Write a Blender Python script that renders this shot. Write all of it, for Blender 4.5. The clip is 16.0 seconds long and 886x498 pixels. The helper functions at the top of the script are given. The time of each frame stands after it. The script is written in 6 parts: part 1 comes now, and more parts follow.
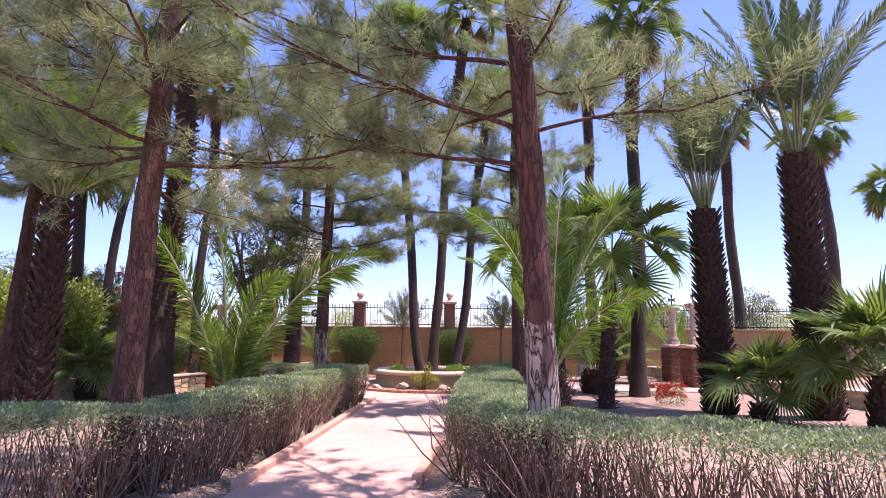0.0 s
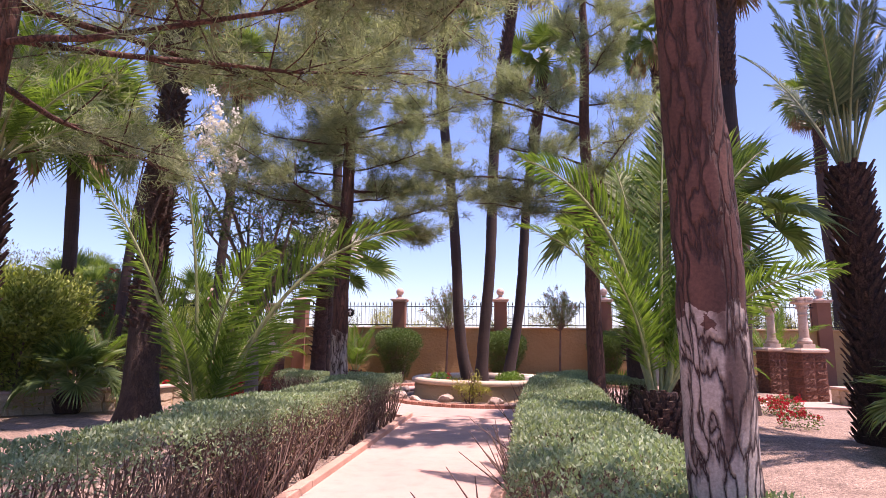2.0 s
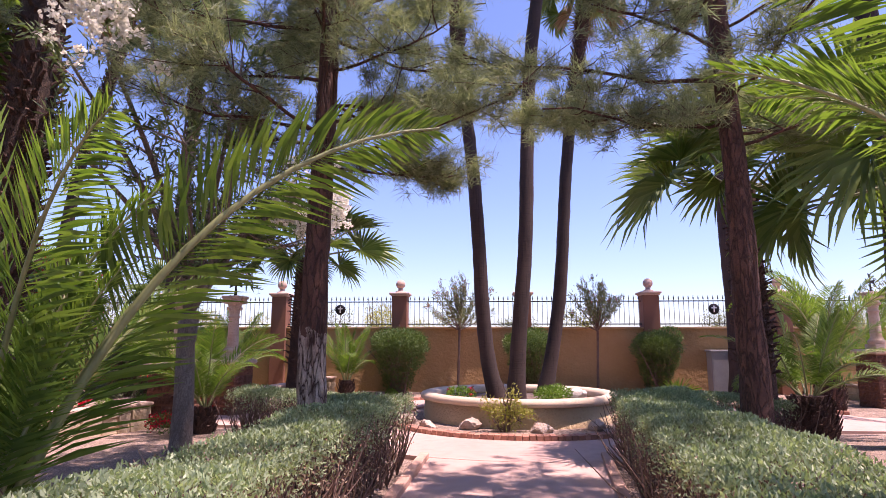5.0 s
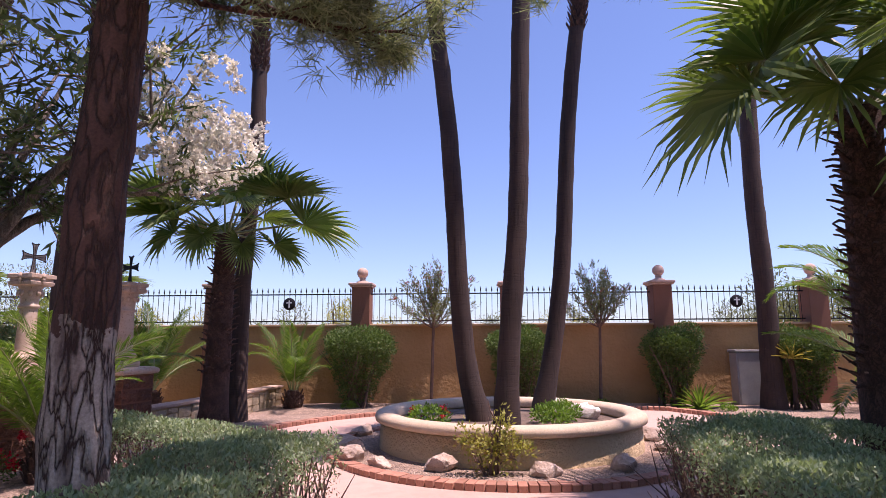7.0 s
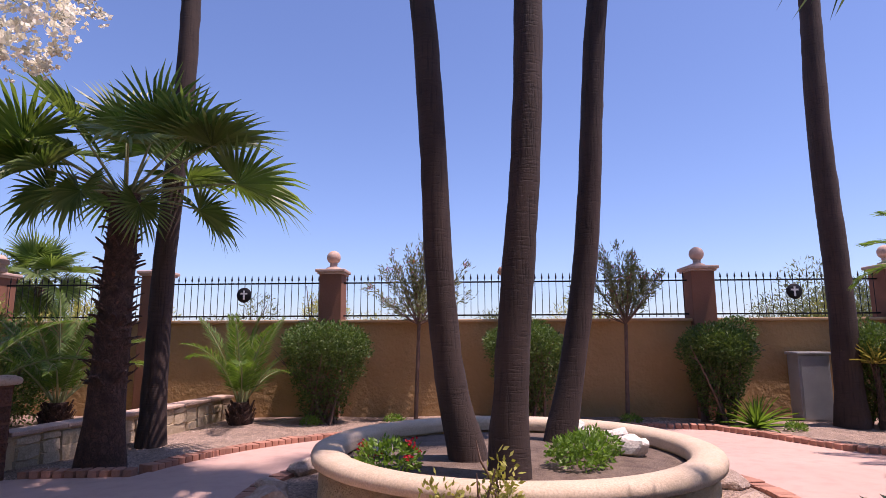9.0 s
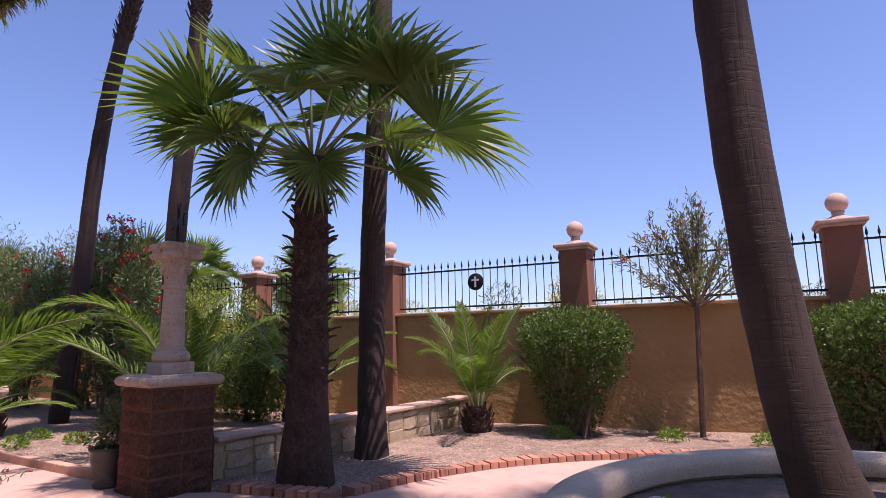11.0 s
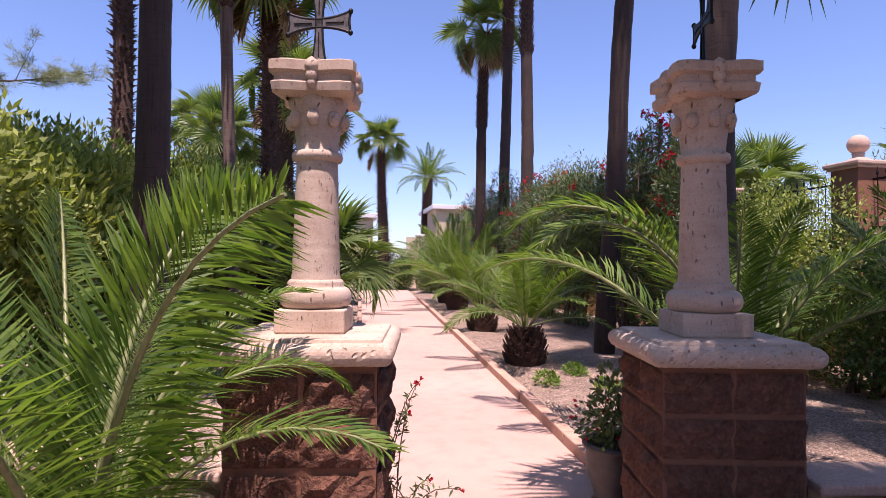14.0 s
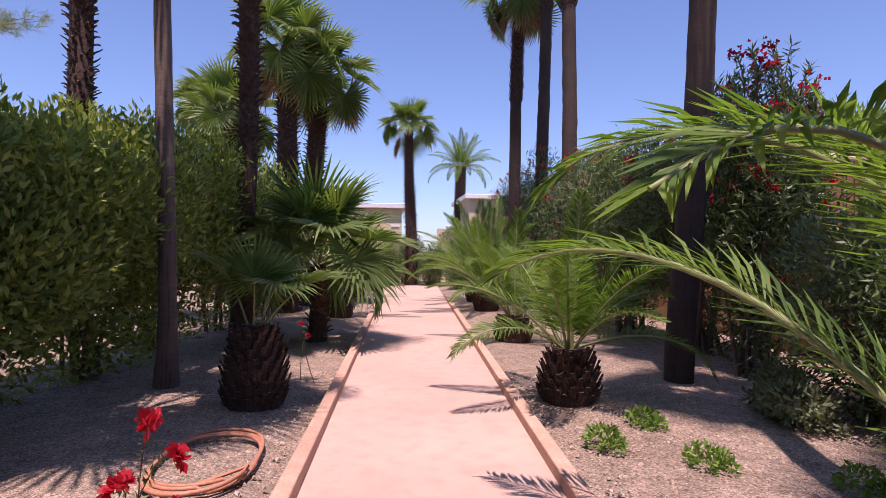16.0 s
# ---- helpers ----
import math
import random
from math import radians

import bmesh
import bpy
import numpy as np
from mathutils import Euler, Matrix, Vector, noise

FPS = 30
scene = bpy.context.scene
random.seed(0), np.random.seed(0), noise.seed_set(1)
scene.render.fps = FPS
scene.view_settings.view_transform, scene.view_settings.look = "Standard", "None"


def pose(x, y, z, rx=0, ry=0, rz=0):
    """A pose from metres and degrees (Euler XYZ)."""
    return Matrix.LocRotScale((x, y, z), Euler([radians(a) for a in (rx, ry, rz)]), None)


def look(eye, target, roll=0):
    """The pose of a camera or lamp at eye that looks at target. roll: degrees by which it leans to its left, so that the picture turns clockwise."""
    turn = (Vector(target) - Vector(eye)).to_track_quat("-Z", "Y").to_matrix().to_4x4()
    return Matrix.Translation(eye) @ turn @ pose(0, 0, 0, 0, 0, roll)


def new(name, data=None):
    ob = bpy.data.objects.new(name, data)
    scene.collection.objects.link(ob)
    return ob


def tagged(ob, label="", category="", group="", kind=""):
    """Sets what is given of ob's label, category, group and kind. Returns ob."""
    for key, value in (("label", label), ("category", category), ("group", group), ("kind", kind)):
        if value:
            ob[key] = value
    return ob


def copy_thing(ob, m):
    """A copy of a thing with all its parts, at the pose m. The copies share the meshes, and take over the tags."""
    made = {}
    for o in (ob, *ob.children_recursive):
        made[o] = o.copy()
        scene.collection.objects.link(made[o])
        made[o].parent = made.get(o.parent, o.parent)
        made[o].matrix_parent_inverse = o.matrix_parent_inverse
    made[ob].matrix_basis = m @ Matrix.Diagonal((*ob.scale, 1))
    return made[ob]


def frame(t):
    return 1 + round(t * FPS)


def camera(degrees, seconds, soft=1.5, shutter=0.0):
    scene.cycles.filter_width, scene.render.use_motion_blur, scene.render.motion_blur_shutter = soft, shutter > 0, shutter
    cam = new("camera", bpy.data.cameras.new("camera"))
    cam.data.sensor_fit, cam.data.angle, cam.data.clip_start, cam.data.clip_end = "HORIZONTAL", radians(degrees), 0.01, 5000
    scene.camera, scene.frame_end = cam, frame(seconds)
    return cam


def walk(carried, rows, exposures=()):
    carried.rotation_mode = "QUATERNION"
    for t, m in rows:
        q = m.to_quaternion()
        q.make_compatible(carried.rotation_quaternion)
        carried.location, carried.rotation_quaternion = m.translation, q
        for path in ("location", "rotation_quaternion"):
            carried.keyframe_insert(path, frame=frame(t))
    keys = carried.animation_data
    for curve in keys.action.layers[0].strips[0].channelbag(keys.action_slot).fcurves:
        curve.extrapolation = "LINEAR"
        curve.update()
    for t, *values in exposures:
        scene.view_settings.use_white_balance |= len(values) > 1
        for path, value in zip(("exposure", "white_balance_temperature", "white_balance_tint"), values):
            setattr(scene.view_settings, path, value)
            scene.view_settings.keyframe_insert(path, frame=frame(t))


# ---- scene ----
cam = camera(74.5, 16.0, soft=0.5)
PATH = [
    (0, (0.47, 1.296, 1.541), (0.473, 3.273, 1.844), 0.5),
    (0.5, (0.656, 2.03, 1.542), (0.632, 4.007, 1.844), 0.47),
    (1, (0.687, 2.792, 1.535), (0.602, 4.766, 1.841), 0.33),
    (1.5, (0.601, 3.562, 1.529), (0.474, 5.533, 1.84), 0.33),
    (2, (0.435, 4.22, 1.543), (0.274, 6.189, 1.852), 0.47),
    (2.5, (0.244, 4.815, 1.545), (0.064, 6.782, 1.859), 0.47),
    (3, (-0.004, 5.426, 1.574), (-0.193, 7.393, 1.887), 0.33),
    (3.5, (-0.184, 6.066, 1.558), (-0.375, 8.032, 1.874), 0.3),
    (4, (-0.374, 6.723, 1.554), (-0.554, 8.69, 1.87), 0.3),
    (6.5, (-0.354, 10.555, 1.562), (-0.443, 12.528, 1.877), -0.3),
    (7, (-0.326, 11.368, 1.574), (-0.403, 13.342, 1.888), -0.27),
    (7.5, (-0.243, 12.176, 1.584), (-0.304, 14.151, 1.897), -0.13),
    (8, (-0.193, 12.973, 1.6), (-0.236, 14.948, 1.911), -0.1),
    (10.3, (-0.07, 15.803, 1.42), (-0.665, 17.677, 1.784), -1.33),
    (10.5, (-0.155, 16.075, 1.401), (-0.951, 17.869, 1.783), -1.3),
    (11, (-0.49, 16.642, 1.481), (-1.397, 18.397, 1.792), -1.0),
    (11.5, (-0.854, 17.161, 1.506), (-1.796, 18.924, 1.557), -0.97),
    (12, (-1.332, 17.603, 1.519), (-2.526, 19.208, 1.523), -0.88),
    (12.5, (-1.834, 17.967, 1.518), (-3.368, 19.251, 1.543), -0.72),
    (13, (-2.341, 18.306, 1.542), (-4.15, 19.158, 1.584), -0.5),
    (13.5, (-2.724, 18.646, 1.549), (-4.678, 19.073, 1.602), 0.05),
    (14, (-3.21, 18.978, 1.548), (-5.174, 19.35, 1.597), 0.42),
    (14.5, (-3.812, 19.299, 1.54), (-5.779, 19.657, 1.583), 0.38),
    (15, (-4.425, 19.481, 1.554), (-6.4, 19.799, 1.589), 0.27),
    (15.5, (-5.065, 19.672, 1.568), (-7.044, 19.961, 1.597), 0.38),
    (16, (-5.715, 19.779, 1.562), (-7.7, 20.021, 1.587), 0.47),
]
walk(cam, [(t, look(eye, target, roll)) for t, eye, target, roll in PATH], [(0, 1.0, 6600, 42), (1.5, 0.88, 6900, 44), (4, 0.92, 7000, 46), (6.3, 0.75, 6800, 46), (7.5, 0.48, 6800, 38), (8, 0.4, 6800, 38), (10.3, 0.45, 6800, 38), (11.5, 0.52, 6800, 38), (12.5, 0.55, 6800, 38), (13.5, 0.75, 6800, 38), (14.3, 0.62, 6800, 38), (16, 0.45, 6800, 38)])

# ---- world, sun, exposure ----
SUN_EL, SUN_AZ = 71.8, -11.0  # degrees above the horizon; from +x towards +y
sun_dir = Vector((math.cos(radians(SUN_EL)) * math.cos(radians(SUN_AZ)), math.cos(radians(SUN_EL)) * math.sin(radians(SUN_AZ)), math.sin(radians(SUN_EL))))
world = bpy.data.worlds.new("sky")
scene.world = world
world.use_nodes = True
wn = world.node_tree
sky = wn.nodes.new("ShaderNodeTexSky")
sky.sky_type = "NISHITA"
sky.sun_disc = False
sky.sun_elevation = radians(SUN_EL)
sky.sun_rotation = radians(90 - SUN_AZ)
sky.air_density, sky.dust_density, sky.ozone_density = 1.0, 0.6, 4.0
wn.nodes["Background"].inputs["Strength"].default_value = 0.12
tint = wn.nodes.new("ShaderNodeMix")
tint.data_type, tint.blend_type = "RGBA", "MULTIPLY"
tint.inputs[0].default_value = 1.0
tint.inputs[7].default_value = (0.85, 0.99, 1.14, 1)
wn.links.new(sky.outputs[0], tint.inputs[6])
wn.links.new(tint.outputs[2], wn.nodes["Background"].inputs[0])
sun_data = bpy.data.lights.new("sun", "SUN")
sun_data.energy, sun_data.angle, sun_data.color = 5.0, radians(0.53), (1.0, 0.935, 0.83)
sun_ob = new("sun", sun_data)
sun_ob.matrix_world = look(sun_dir * 50, (0, 0, 0))


# ---- materials ----
def material(name, build):
    m = bpy.data.materials.new(name)
    m.use_nodes = True
    t = m.node_tree
    build(t, t.nodes["Principled BSDF"])
    return m


def node(t, kind, **inputs):
    n = t.nodes.new(kind)
    for key, value in inputs.items():
        n.inputs[key.replace("_", " ")].default_value = value
    return n


def noise_of(t, scale, detail=4.0, rough=0.6, kind="Object"):
    n = node(t, "ShaderNodeTexNoise", Scale=scale, Detail=detail, Roughness=rough)
    c = t.nodes.new("ShaderNodeTexCoord")
    t.links.new(c.outputs[kind], n.inputs["Vector"])
    return n


def ramp_of(t, src, stops):
    r = t.nodes.new("ShaderNodeValToRGB")
    e = r.color_ramp.elements
    while len(e) < len(stops):
        e.new(0.5)
    for el, (p, c) in zip(e, stops):
        el.position, el.color = p, (*c, 1)
    t.links.new(src, r.inputs[0])
    return r


def mixed(t, fac, a, b, mode="MIX"):
    m = t.nodes.new("ShaderNodeMix")
    m.data_type, m.blend_type = "RGBA", mode
    for sock, v in ((m.inputs[0], fac), (m.inputs[6], a), (m.inputs[7], b)):
        if hasattr(v, "is_output"):
            t.links.new(v, sock)
        elif isinstance(v, tuple):
            sock.default_value = (*v, 1)
        else:
            sock.default_value = v
    return m.outputs[2]


def bump_of(t, p, src, strength, distance):
    b = node(t, "ShaderNodeBump", Strength=strength, Distance=distance)
    t.links.new(src, b.inputs["Height"])
    t.links.new(b.outputs[0], p.inputs["Normal"])
    return b


def plain(name, dark, light, scale=6.0, rough=0.8, fine=60.0, bump=0.3, dist=0.004, metal=0.0, kind="Object", vary=0.0):
    """A mottled surface between two colours: blotches, fine grain and relief."""

    def build(t, p):
        big, small = noise_of(t, scale, 5, kind=kind), noise_of(t, fine, 4, kind=kind)
        r = ramp_of(t, big.outputs[0], ((0.3, dark), (0.7, light)))
        grain = ramp_of(t, small.outputs[0], ((0.25, (0.72,) * 3), (0.75, (1.15,) * 3)))
        col = mixed(t, 1.0, r.outputs[0], grain.outputs[0], "MULTIPLY")
        if vary:
            info = t.nodes.new("ShaderNodeObjectInfo")
            tone = ramp_of(t, info.outputs["Random"], ((0.0, (1 - vary,) * 3), (1.0, (1 + vary,) * 3)))
            col = mixed(t, 1.0, col, tone.outputs[0], "MULTIPLY")
        t.links.new(col, p.inputs["Base Color"])
        p.inputs["Roughness"].default_value, p.inputs["Metallic"].default_value = rough, metal
        bump_of(t, p, small.outputs[0], bump, dist)

    return material(name, build)


def leaf_mat(name, dark, light, gloss=0.45, through_light=0.35, glow=(1.25, 1.35, 0.5)):
    """Leaves: each island of the mesh its own shade, light passing through."""

    def build(t, p):
        geo = t.nodes.new("ShaderNodeNewGeometry")
        r = ramp_of(t, geo.outputs["Random Per Island"], ((0.0, dark), (0.55, tuple((a + b) / 2 for a, b in zip(dark, light))), (1.0, light)))
        n = noise_of(t, 1.3, 3)
        tone = ramp_of(t, n.outputs[0], ((0.3, (0.75,) * 3), (0.7, (1.2,) * 3)))
        col = mixed(t, 1.0, r.outputs[0], tone.outputs[0], "MULTIPLY")
        t.links.new(col, p.inputs["Base Color"])
        p.inputs["Roughness"].default_value = gloss + 0.08
        p.inputs["Specular IOR Level"].default_value = 0.35
        tl = t.nodes.new("ShaderNodeBsdfTranslucent")
        t.links.new(mixed(t, 1.0, col, glow, "MULTIPLY"), tl.inputs[0])
        mx = node(t, "ShaderNodeMixShader", Fac=through_light)
        t.links.new(p.outputs[0], mx.inputs[1])
        t.links.new(tl.outputs[0], mx.inputs[2])
        t.links.new(mx.outputs[0], t.nodes["Material Output"].inputs[0])

    return material(name, build)


def bark_mat(name, dark, light, zscale=0.25, scale=16.0, wash=None, wash_top=0.0, depth=0.02):
    """Bark in upright plates; wash: old limewash up to a height on the trunk."""

    def build(t, p):
        c = t.nodes.new("ShaderNodeTexCoord")
        mp = t.nodes.new("ShaderNodeMapping")
        mp.inputs["Scale"].default_value = (1, 1, zscale)
        t.links.new(c.outputs["Object"], mp.inputs[0])
        v = node(t, "ShaderNodeTexVoronoi", Scale=scale)
        v.feature = "DISTANCE_TO_EDGE"
        n = node(t, "ShaderNodeTexNoise", Scale=scale * 0.6, Detail=6.0)
        warp = mixed(t, 0.3, mp.outputs[0], n.outputs["Color"], "ADD")
        t.links.new(mp.outputs[0], n.inputs[0])
        t.links.new(warp, v.inputs["Vector"])
        edge = ramp_of(t, v.outputs[0], ((0.015, (0, 0, 0)), (0.06, (0.55, 0.55, 0.55)), (0.16, (1, 1, 1))))
        tone = ramp_of(t, n.outputs[0], ((0.3, dark), (0.7, light)))
        face = tone.outputs[0]
        if wash:
            sep = t.nodes.new("ShaderNodeSeparateXYZ")
            t.links.new(c.outputs["Object"], sep.inputs[0])
            edge_z = node(t, "ShaderNodeMath")
            edge_z.operation = "LESS_THAN"
            edge_z.inputs[1].default_value = wash_top
            low = noise_of(t, 5.0, 6)
            wavy = node(t, "ShaderNodeMath")
            wavy.operation = "MULTIPLY_ADD"
            t.links.new(low.outputs[0], wavy.inputs[0])
            wavy.inputs[1].default_value = 0.7
            t.links.new(sep.outputs[2], wavy.inputs[2])
            t.links.new(wavy.outputs[0], edge_z.inputs[0])
            worn = ramp_of(t, n.outputs[0], ((0.38, (0.15,) * 3), (0.5, (0.95,) * 3)))
            both = node(t, "ShaderNodeMath")
            both.operation = "MULTIPLY"
            t.links.new(edge_z.outputs[0], both.inputs[0])
            t.links.new(worn.outputs[0], both.inputs[1])
            face = mixed(t, both.outputs[0], tone.outputs[0], wash)
        grain = noise_of(t, 70.0, 4)
        face = mixed(t, 1.0, face, ramp_of(t, grain.outputs[0], ((0.3, (0.7,) * 3), (0.7, (1.2,) * 3))).outputs[0], "MULTIPLY")
        col = mixed(t, edge.outputs[0], tuple(x * 0.75 for x in dark), face)
        t.links.new(col, p.inputs["Base Color"])
        p.inputs["Roughness"].default_value = 0.9
        bump_of(t, p, edge.outputs[0], 0.9, depth)

    return material(name, build)


def ringed_mat(name, dark, light):
    """Palm trunk with fine uneven leaf-scar rings crossed by upright cracks."""

    def build(t, p):
        c = t.nodes.new("ShaderNodeTexCoord")

        def stretched(scale):
            mp = t.nodes.new("ShaderNodeMapping")
            mp.inputs["Scale"].default_value = scale
            t.links.new(c.outputs["Object"], mp.inputs[0])
            n = node(t, "ShaderNodeTexNoise", Scale=1.0, Detail=5.0, Roughness=0.6)
            t.links.new(mp.outputs[0], n.inputs[0])
            return n

        cracks, rings, patch = stretched((34, 34, 1.8)), stretched((5, 5, 46)), noise_of(t, 0.9, 5)
        base = ramp_of(t, patch.outputs[0], ((0.32, dark), (0.68, light)))
        a = ramp_of(t, cracks.outputs[0], ((0.34, (0.62,) * 3), (0.46, (1.0,) * 3), (0.7, (1.12,) * 3)))
        b = ramp_of(t, rings.outputs[0], ((0.34, (0.78,) * 3), (0.47, (1.0,) * 3), (0.62, (1.03,) * 3), (0.72, (1.25,) * 3)))
        col = mixed(t, 1.0, mixed(t, 1.0, base.outputs[0], a.outputs[0], "MULTIPLY"), b.outputs[0], "MULTIPLY")
        t.links.new(col, p.inputs["Base Color"])
        p.inputs["Roughness"].default_value = 0.85
        bump_of(t, p, mixed(t, 1.0, a.outputs[0], b.outputs[0], "MULTIPLY"), 0.6, 0.01)

    return material(name, build)


def stucco_mat(name, dark, light, coarse=14.0, depth=0.012):
    def build(t, p):
        big, fine, trowel = noise_of(t, 0.9, 5), noise_of(t, 120, 3), noise_of(t, coarse, 5, 0.55)
        r = ramp_of(t, big.outputs[0], ((0.3, dark), (0.7, light)))
        g = ramp_of(t, fine.outputs[0], ((0.2, (0.85,) * 3), (0.8, (1.1,) * 3)))
        t.links.new(mixed(t, 1.0, r.outputs[0], g.outputs[0], "MULTIPLY"), p.inputs["Base Color"])
        p.inputs["Roughness"].default_value = 0.92
        bump_of(t, p, trowel.outputs[0], 0.8, depth)

    return material(name, build)


def ground_mat():
    def build(t, p):
        big, mid = noise_of(t, 0.35, 5), noise_of(t, 3.0, 6, 0.7)
        c = t.nodes.new("ShaderNodeTexCoord")
        pebble, grit = node(t, "ShaderNodeTexVoronoi", Scale=55.0), node(t, "ShaderNodeTexVoronoi", Scale=140.0)
        for v in (pebble, grit):
            t.links.new(c.outputs["Object"], v.inputs["Vector"])
        soil = ramp_of(t, big.outputs[0], ((0.3, (0.31, 0.24, 0.2)), (0.7, (0.43, 0.345, 0.29))))
        patch = ramp_of(t, mid.outputs[0], ((0.3, (0.62, 0.6, 0.58)), (0.7, (1.15, 1.12, 1.1))))
        col = mixed(t, 1.0, soil.outputs[0], patch.outputs[0], "MULTIPLY")
        sep = t.nodes.new("ShaderNodeSeparateColor")
        t.links.new(pebble.outputs["Color"], sep.inputs[0])
        tone = ramp_of(t, sep.outputs[0], ((0.0, (0.45, 0.42, 0.42)), (0.35, (0.9, 0.86, 0.84)), (0.8, (1.1, 1.05, 1.02)), (1.0, (1.6, 1.55, 1.5))))
        sep2 = t.nodes.new("ShaderNodeSeparateColor")
        t.links.new(grit.outputs["Color"], sep2.inputs[0])
        fine = ramp_of(t, sep2.outputs[1], ((0.0, (0.7, 0.68, 0.66)), (1.0, (1.25, 1.22, 1.2))))
        col = mixed(t, 1.0, mixed(t, 1.0, col, tone.outputs[0], "MULTIPLY"), fine.outputs[0], "MULTIPLY")
        t.links.new(col, p.inputs["Base Color"])
        p.inputs["Roughness"].default_value = 0.95
        b = bump_of(t, p, pebble.outputs["Distance"], 1.0, 0.02)
        b.invert = True

    return material("gravel", build)


def pave_mat():
    def build(t, p):
        big, mid, fine = noise_of(t, 0.5, 4), noise_of(t, 5.0, 6), noise_of(t, 150.0, 3)
        base = ramp_of(t, big.outputs[0], ((0.3, (0.46, 0.3, 0.25)), (0.7, (0.53, 0.36, 0.3))))
        stain = ramp_of(t, mid.outputs[0], ((0.26, (0.88, 0.86, 0.86)), (0.5, (1.0, 1.0, 1.0)), (0.8, (1.06, 1.05, 1.05))))
        g = ramp_of(t, fine.outputs[0], ((0.25, (0.84,) * 3), (0.75, (1.1,) * 3)))
        col = mixed(t, 1.0, mixed(t, 1.0, base.outputs[0], stain.outputs[0], "MULTIPLY"), g.outputs[0], "MULTIPLY")
        t.links.new(col, p.inputs["Base Color"])
        p.inputs["Roughness"].default_value = 0.85
        bump_of(t, p, fine.outputs[0], 0.25, 0.002)

    return material("pink_concrete", build)


def pitted_mat():
    """Pale carved volcanic stone: soft stains, fine grain, scattered dark pits."""

    def build(t, p):
        big, fine = noise_of(t, 3.0, 6, 0.65), noise_of(t, 90.0, 4)
        c = t.nodes.new("ShaderNodeTexCoord")
        mp = t.nodes.new("ShaderNodeMapping")
        mp.inputs["Scale"].default_value = (1, 1, 0.5)
        t.links.new(c.outputs["Object"], mp.inputs[0])
        v = node(t, "ShaderNodeTexVoronoi", Scale=27.0)
        warp = node(t, "ShaderNodeTexNoise", Scale=18.0, Detail=3.0)
        t.links.new(mp.outputs[0], warp.inputs[0])
        t.links.new(mixed(t, 0.09, mp.outputs[0], warp.outputs["Color"], "ADD"), v.inputs["Vector"])
        sep = t.nodes.new("ShaderNodeSeparateColor")
        t.links.new(v.outputs["Color"], sep.inputs[0])
        size = node(t, "ShaderNodeMapRange")
        size.inputs["From Min"].default_value, size.inputs["From Max"].default_value = 0.6, 1.0
        size.inputs["To Min"].default_value, size.inputs["To Max"].default_value = 0.0, 0.2
        t.links.new(sep.outputs[0], size.inputs["Value"])
        inside = node(t, "ShaderNodeMath")
        inside.operation = "SUBTRACT"
        t.links.new(v.outputs["Distance"], inside.inputs[0])
        t.links.new(size.outputs[0], inside.inputs[1])
        pit = ramp_of(t, inside.outputs[0], ((0.0, (0, 0, 0)), (0.1, (1, 1, 1))))
        base = ramp_of(t, big.outputs[0], ((0.28, (0.44, 0.31, 0.24)), (0.5, (0.54, 0.41, 0.325)), (0.75, (0.62, 0.49, 0.4))))
        grain = ramp_of(t, fine.outputs[0], ((0.25, (0.86,) * 3), (0.75, (1.08,) * 3)))
        col = mixed(t, 1.0, base.outputs[0], grain.outputs[0], "MULTIPLY")
        bands = t.nodes.new("ShaderNodeMapping")
        bands.inputs["Scale"].default_value = (5, 5, 26)
        t.links.new(c.outputs["Object"], bands.inputs[0])
        layer = node(t, "ShaderNodeTexNoise", Scale=1.0, Detail=5.0, Roughness=0.65)
        t.links.new(bands.outputs[0], layer.inputs[0])
        col = mixed(t, 1.0, col, ramp_of(t, layer.outputs[0], ((0.3, (0.88, 0.85, 0.82)), (0.5, (1.0, 1.0, 1.0)), (0.72, (1.04, 1.04, 1.04)))).outputs[0], "MULTIPLY")
        spots = noise_of(t, 38.0, 3)
        col = mixed(t, 1.0, col, ramp_of(t, spots.outputs[0], ((0.28, (0.62, 0.54, 0.47)), (0.4, (1.0, 1.0, 1.0)))).outputs[0], "MULTIPLY")
        t.links.new(mixed(t, pit.outputs[0], (0.26, 0.175, 0.135), col), p.inputs["Base Color"])
        p.inputs["Roughness"].default_value = 0.92
        b = bump_of(t, p, pit.outputs[0], 0.8, 0.012)
        b2 = node(t, "ShaderNodeBump", Strength=0.35, Distance=0.004)
        t.links.new(fine.outputs[0], b2.inputs["Height"])
        t.links.new(b2.outputs[0], b.inputs["Normal"])

    return material("pitted_pink_stone", build)


GRAVEL, PAVE = ground_mat(), pave_mat()
WALL = stucco_mat("tan_stucco", (0.34, 0.205, 0.085), (0.43, 0.265, 0.12), 9, 0.045)
PILLAR = stucco_mat("brown_stucco", (0.2, 0.085, 0.05), (0.26, 0.115, 0.07), 30, 0.006)
CAPSTONE = plain("pink_cast_stone", (0.5, 0.34, 0.27), (0.6, 0.43, 0.35), 8, 0.9)
PLANTER = stucco_mat("cream_stucco", (0.5, 0.36, 0.2), (0.58, 0.43, 0.26), 20, 0.05)
HERB = leaf_mat("herb_leaf", (0.09, 0.18, 0.03), (0.2, 0.34, 0.06), 0.4, 0.35)
OLIVE = leaf_mat("dull_oleander_leaf", (0.09, 0.105, 0.055), (0.21, 0.225, 0.12), 0.45, 0.3)
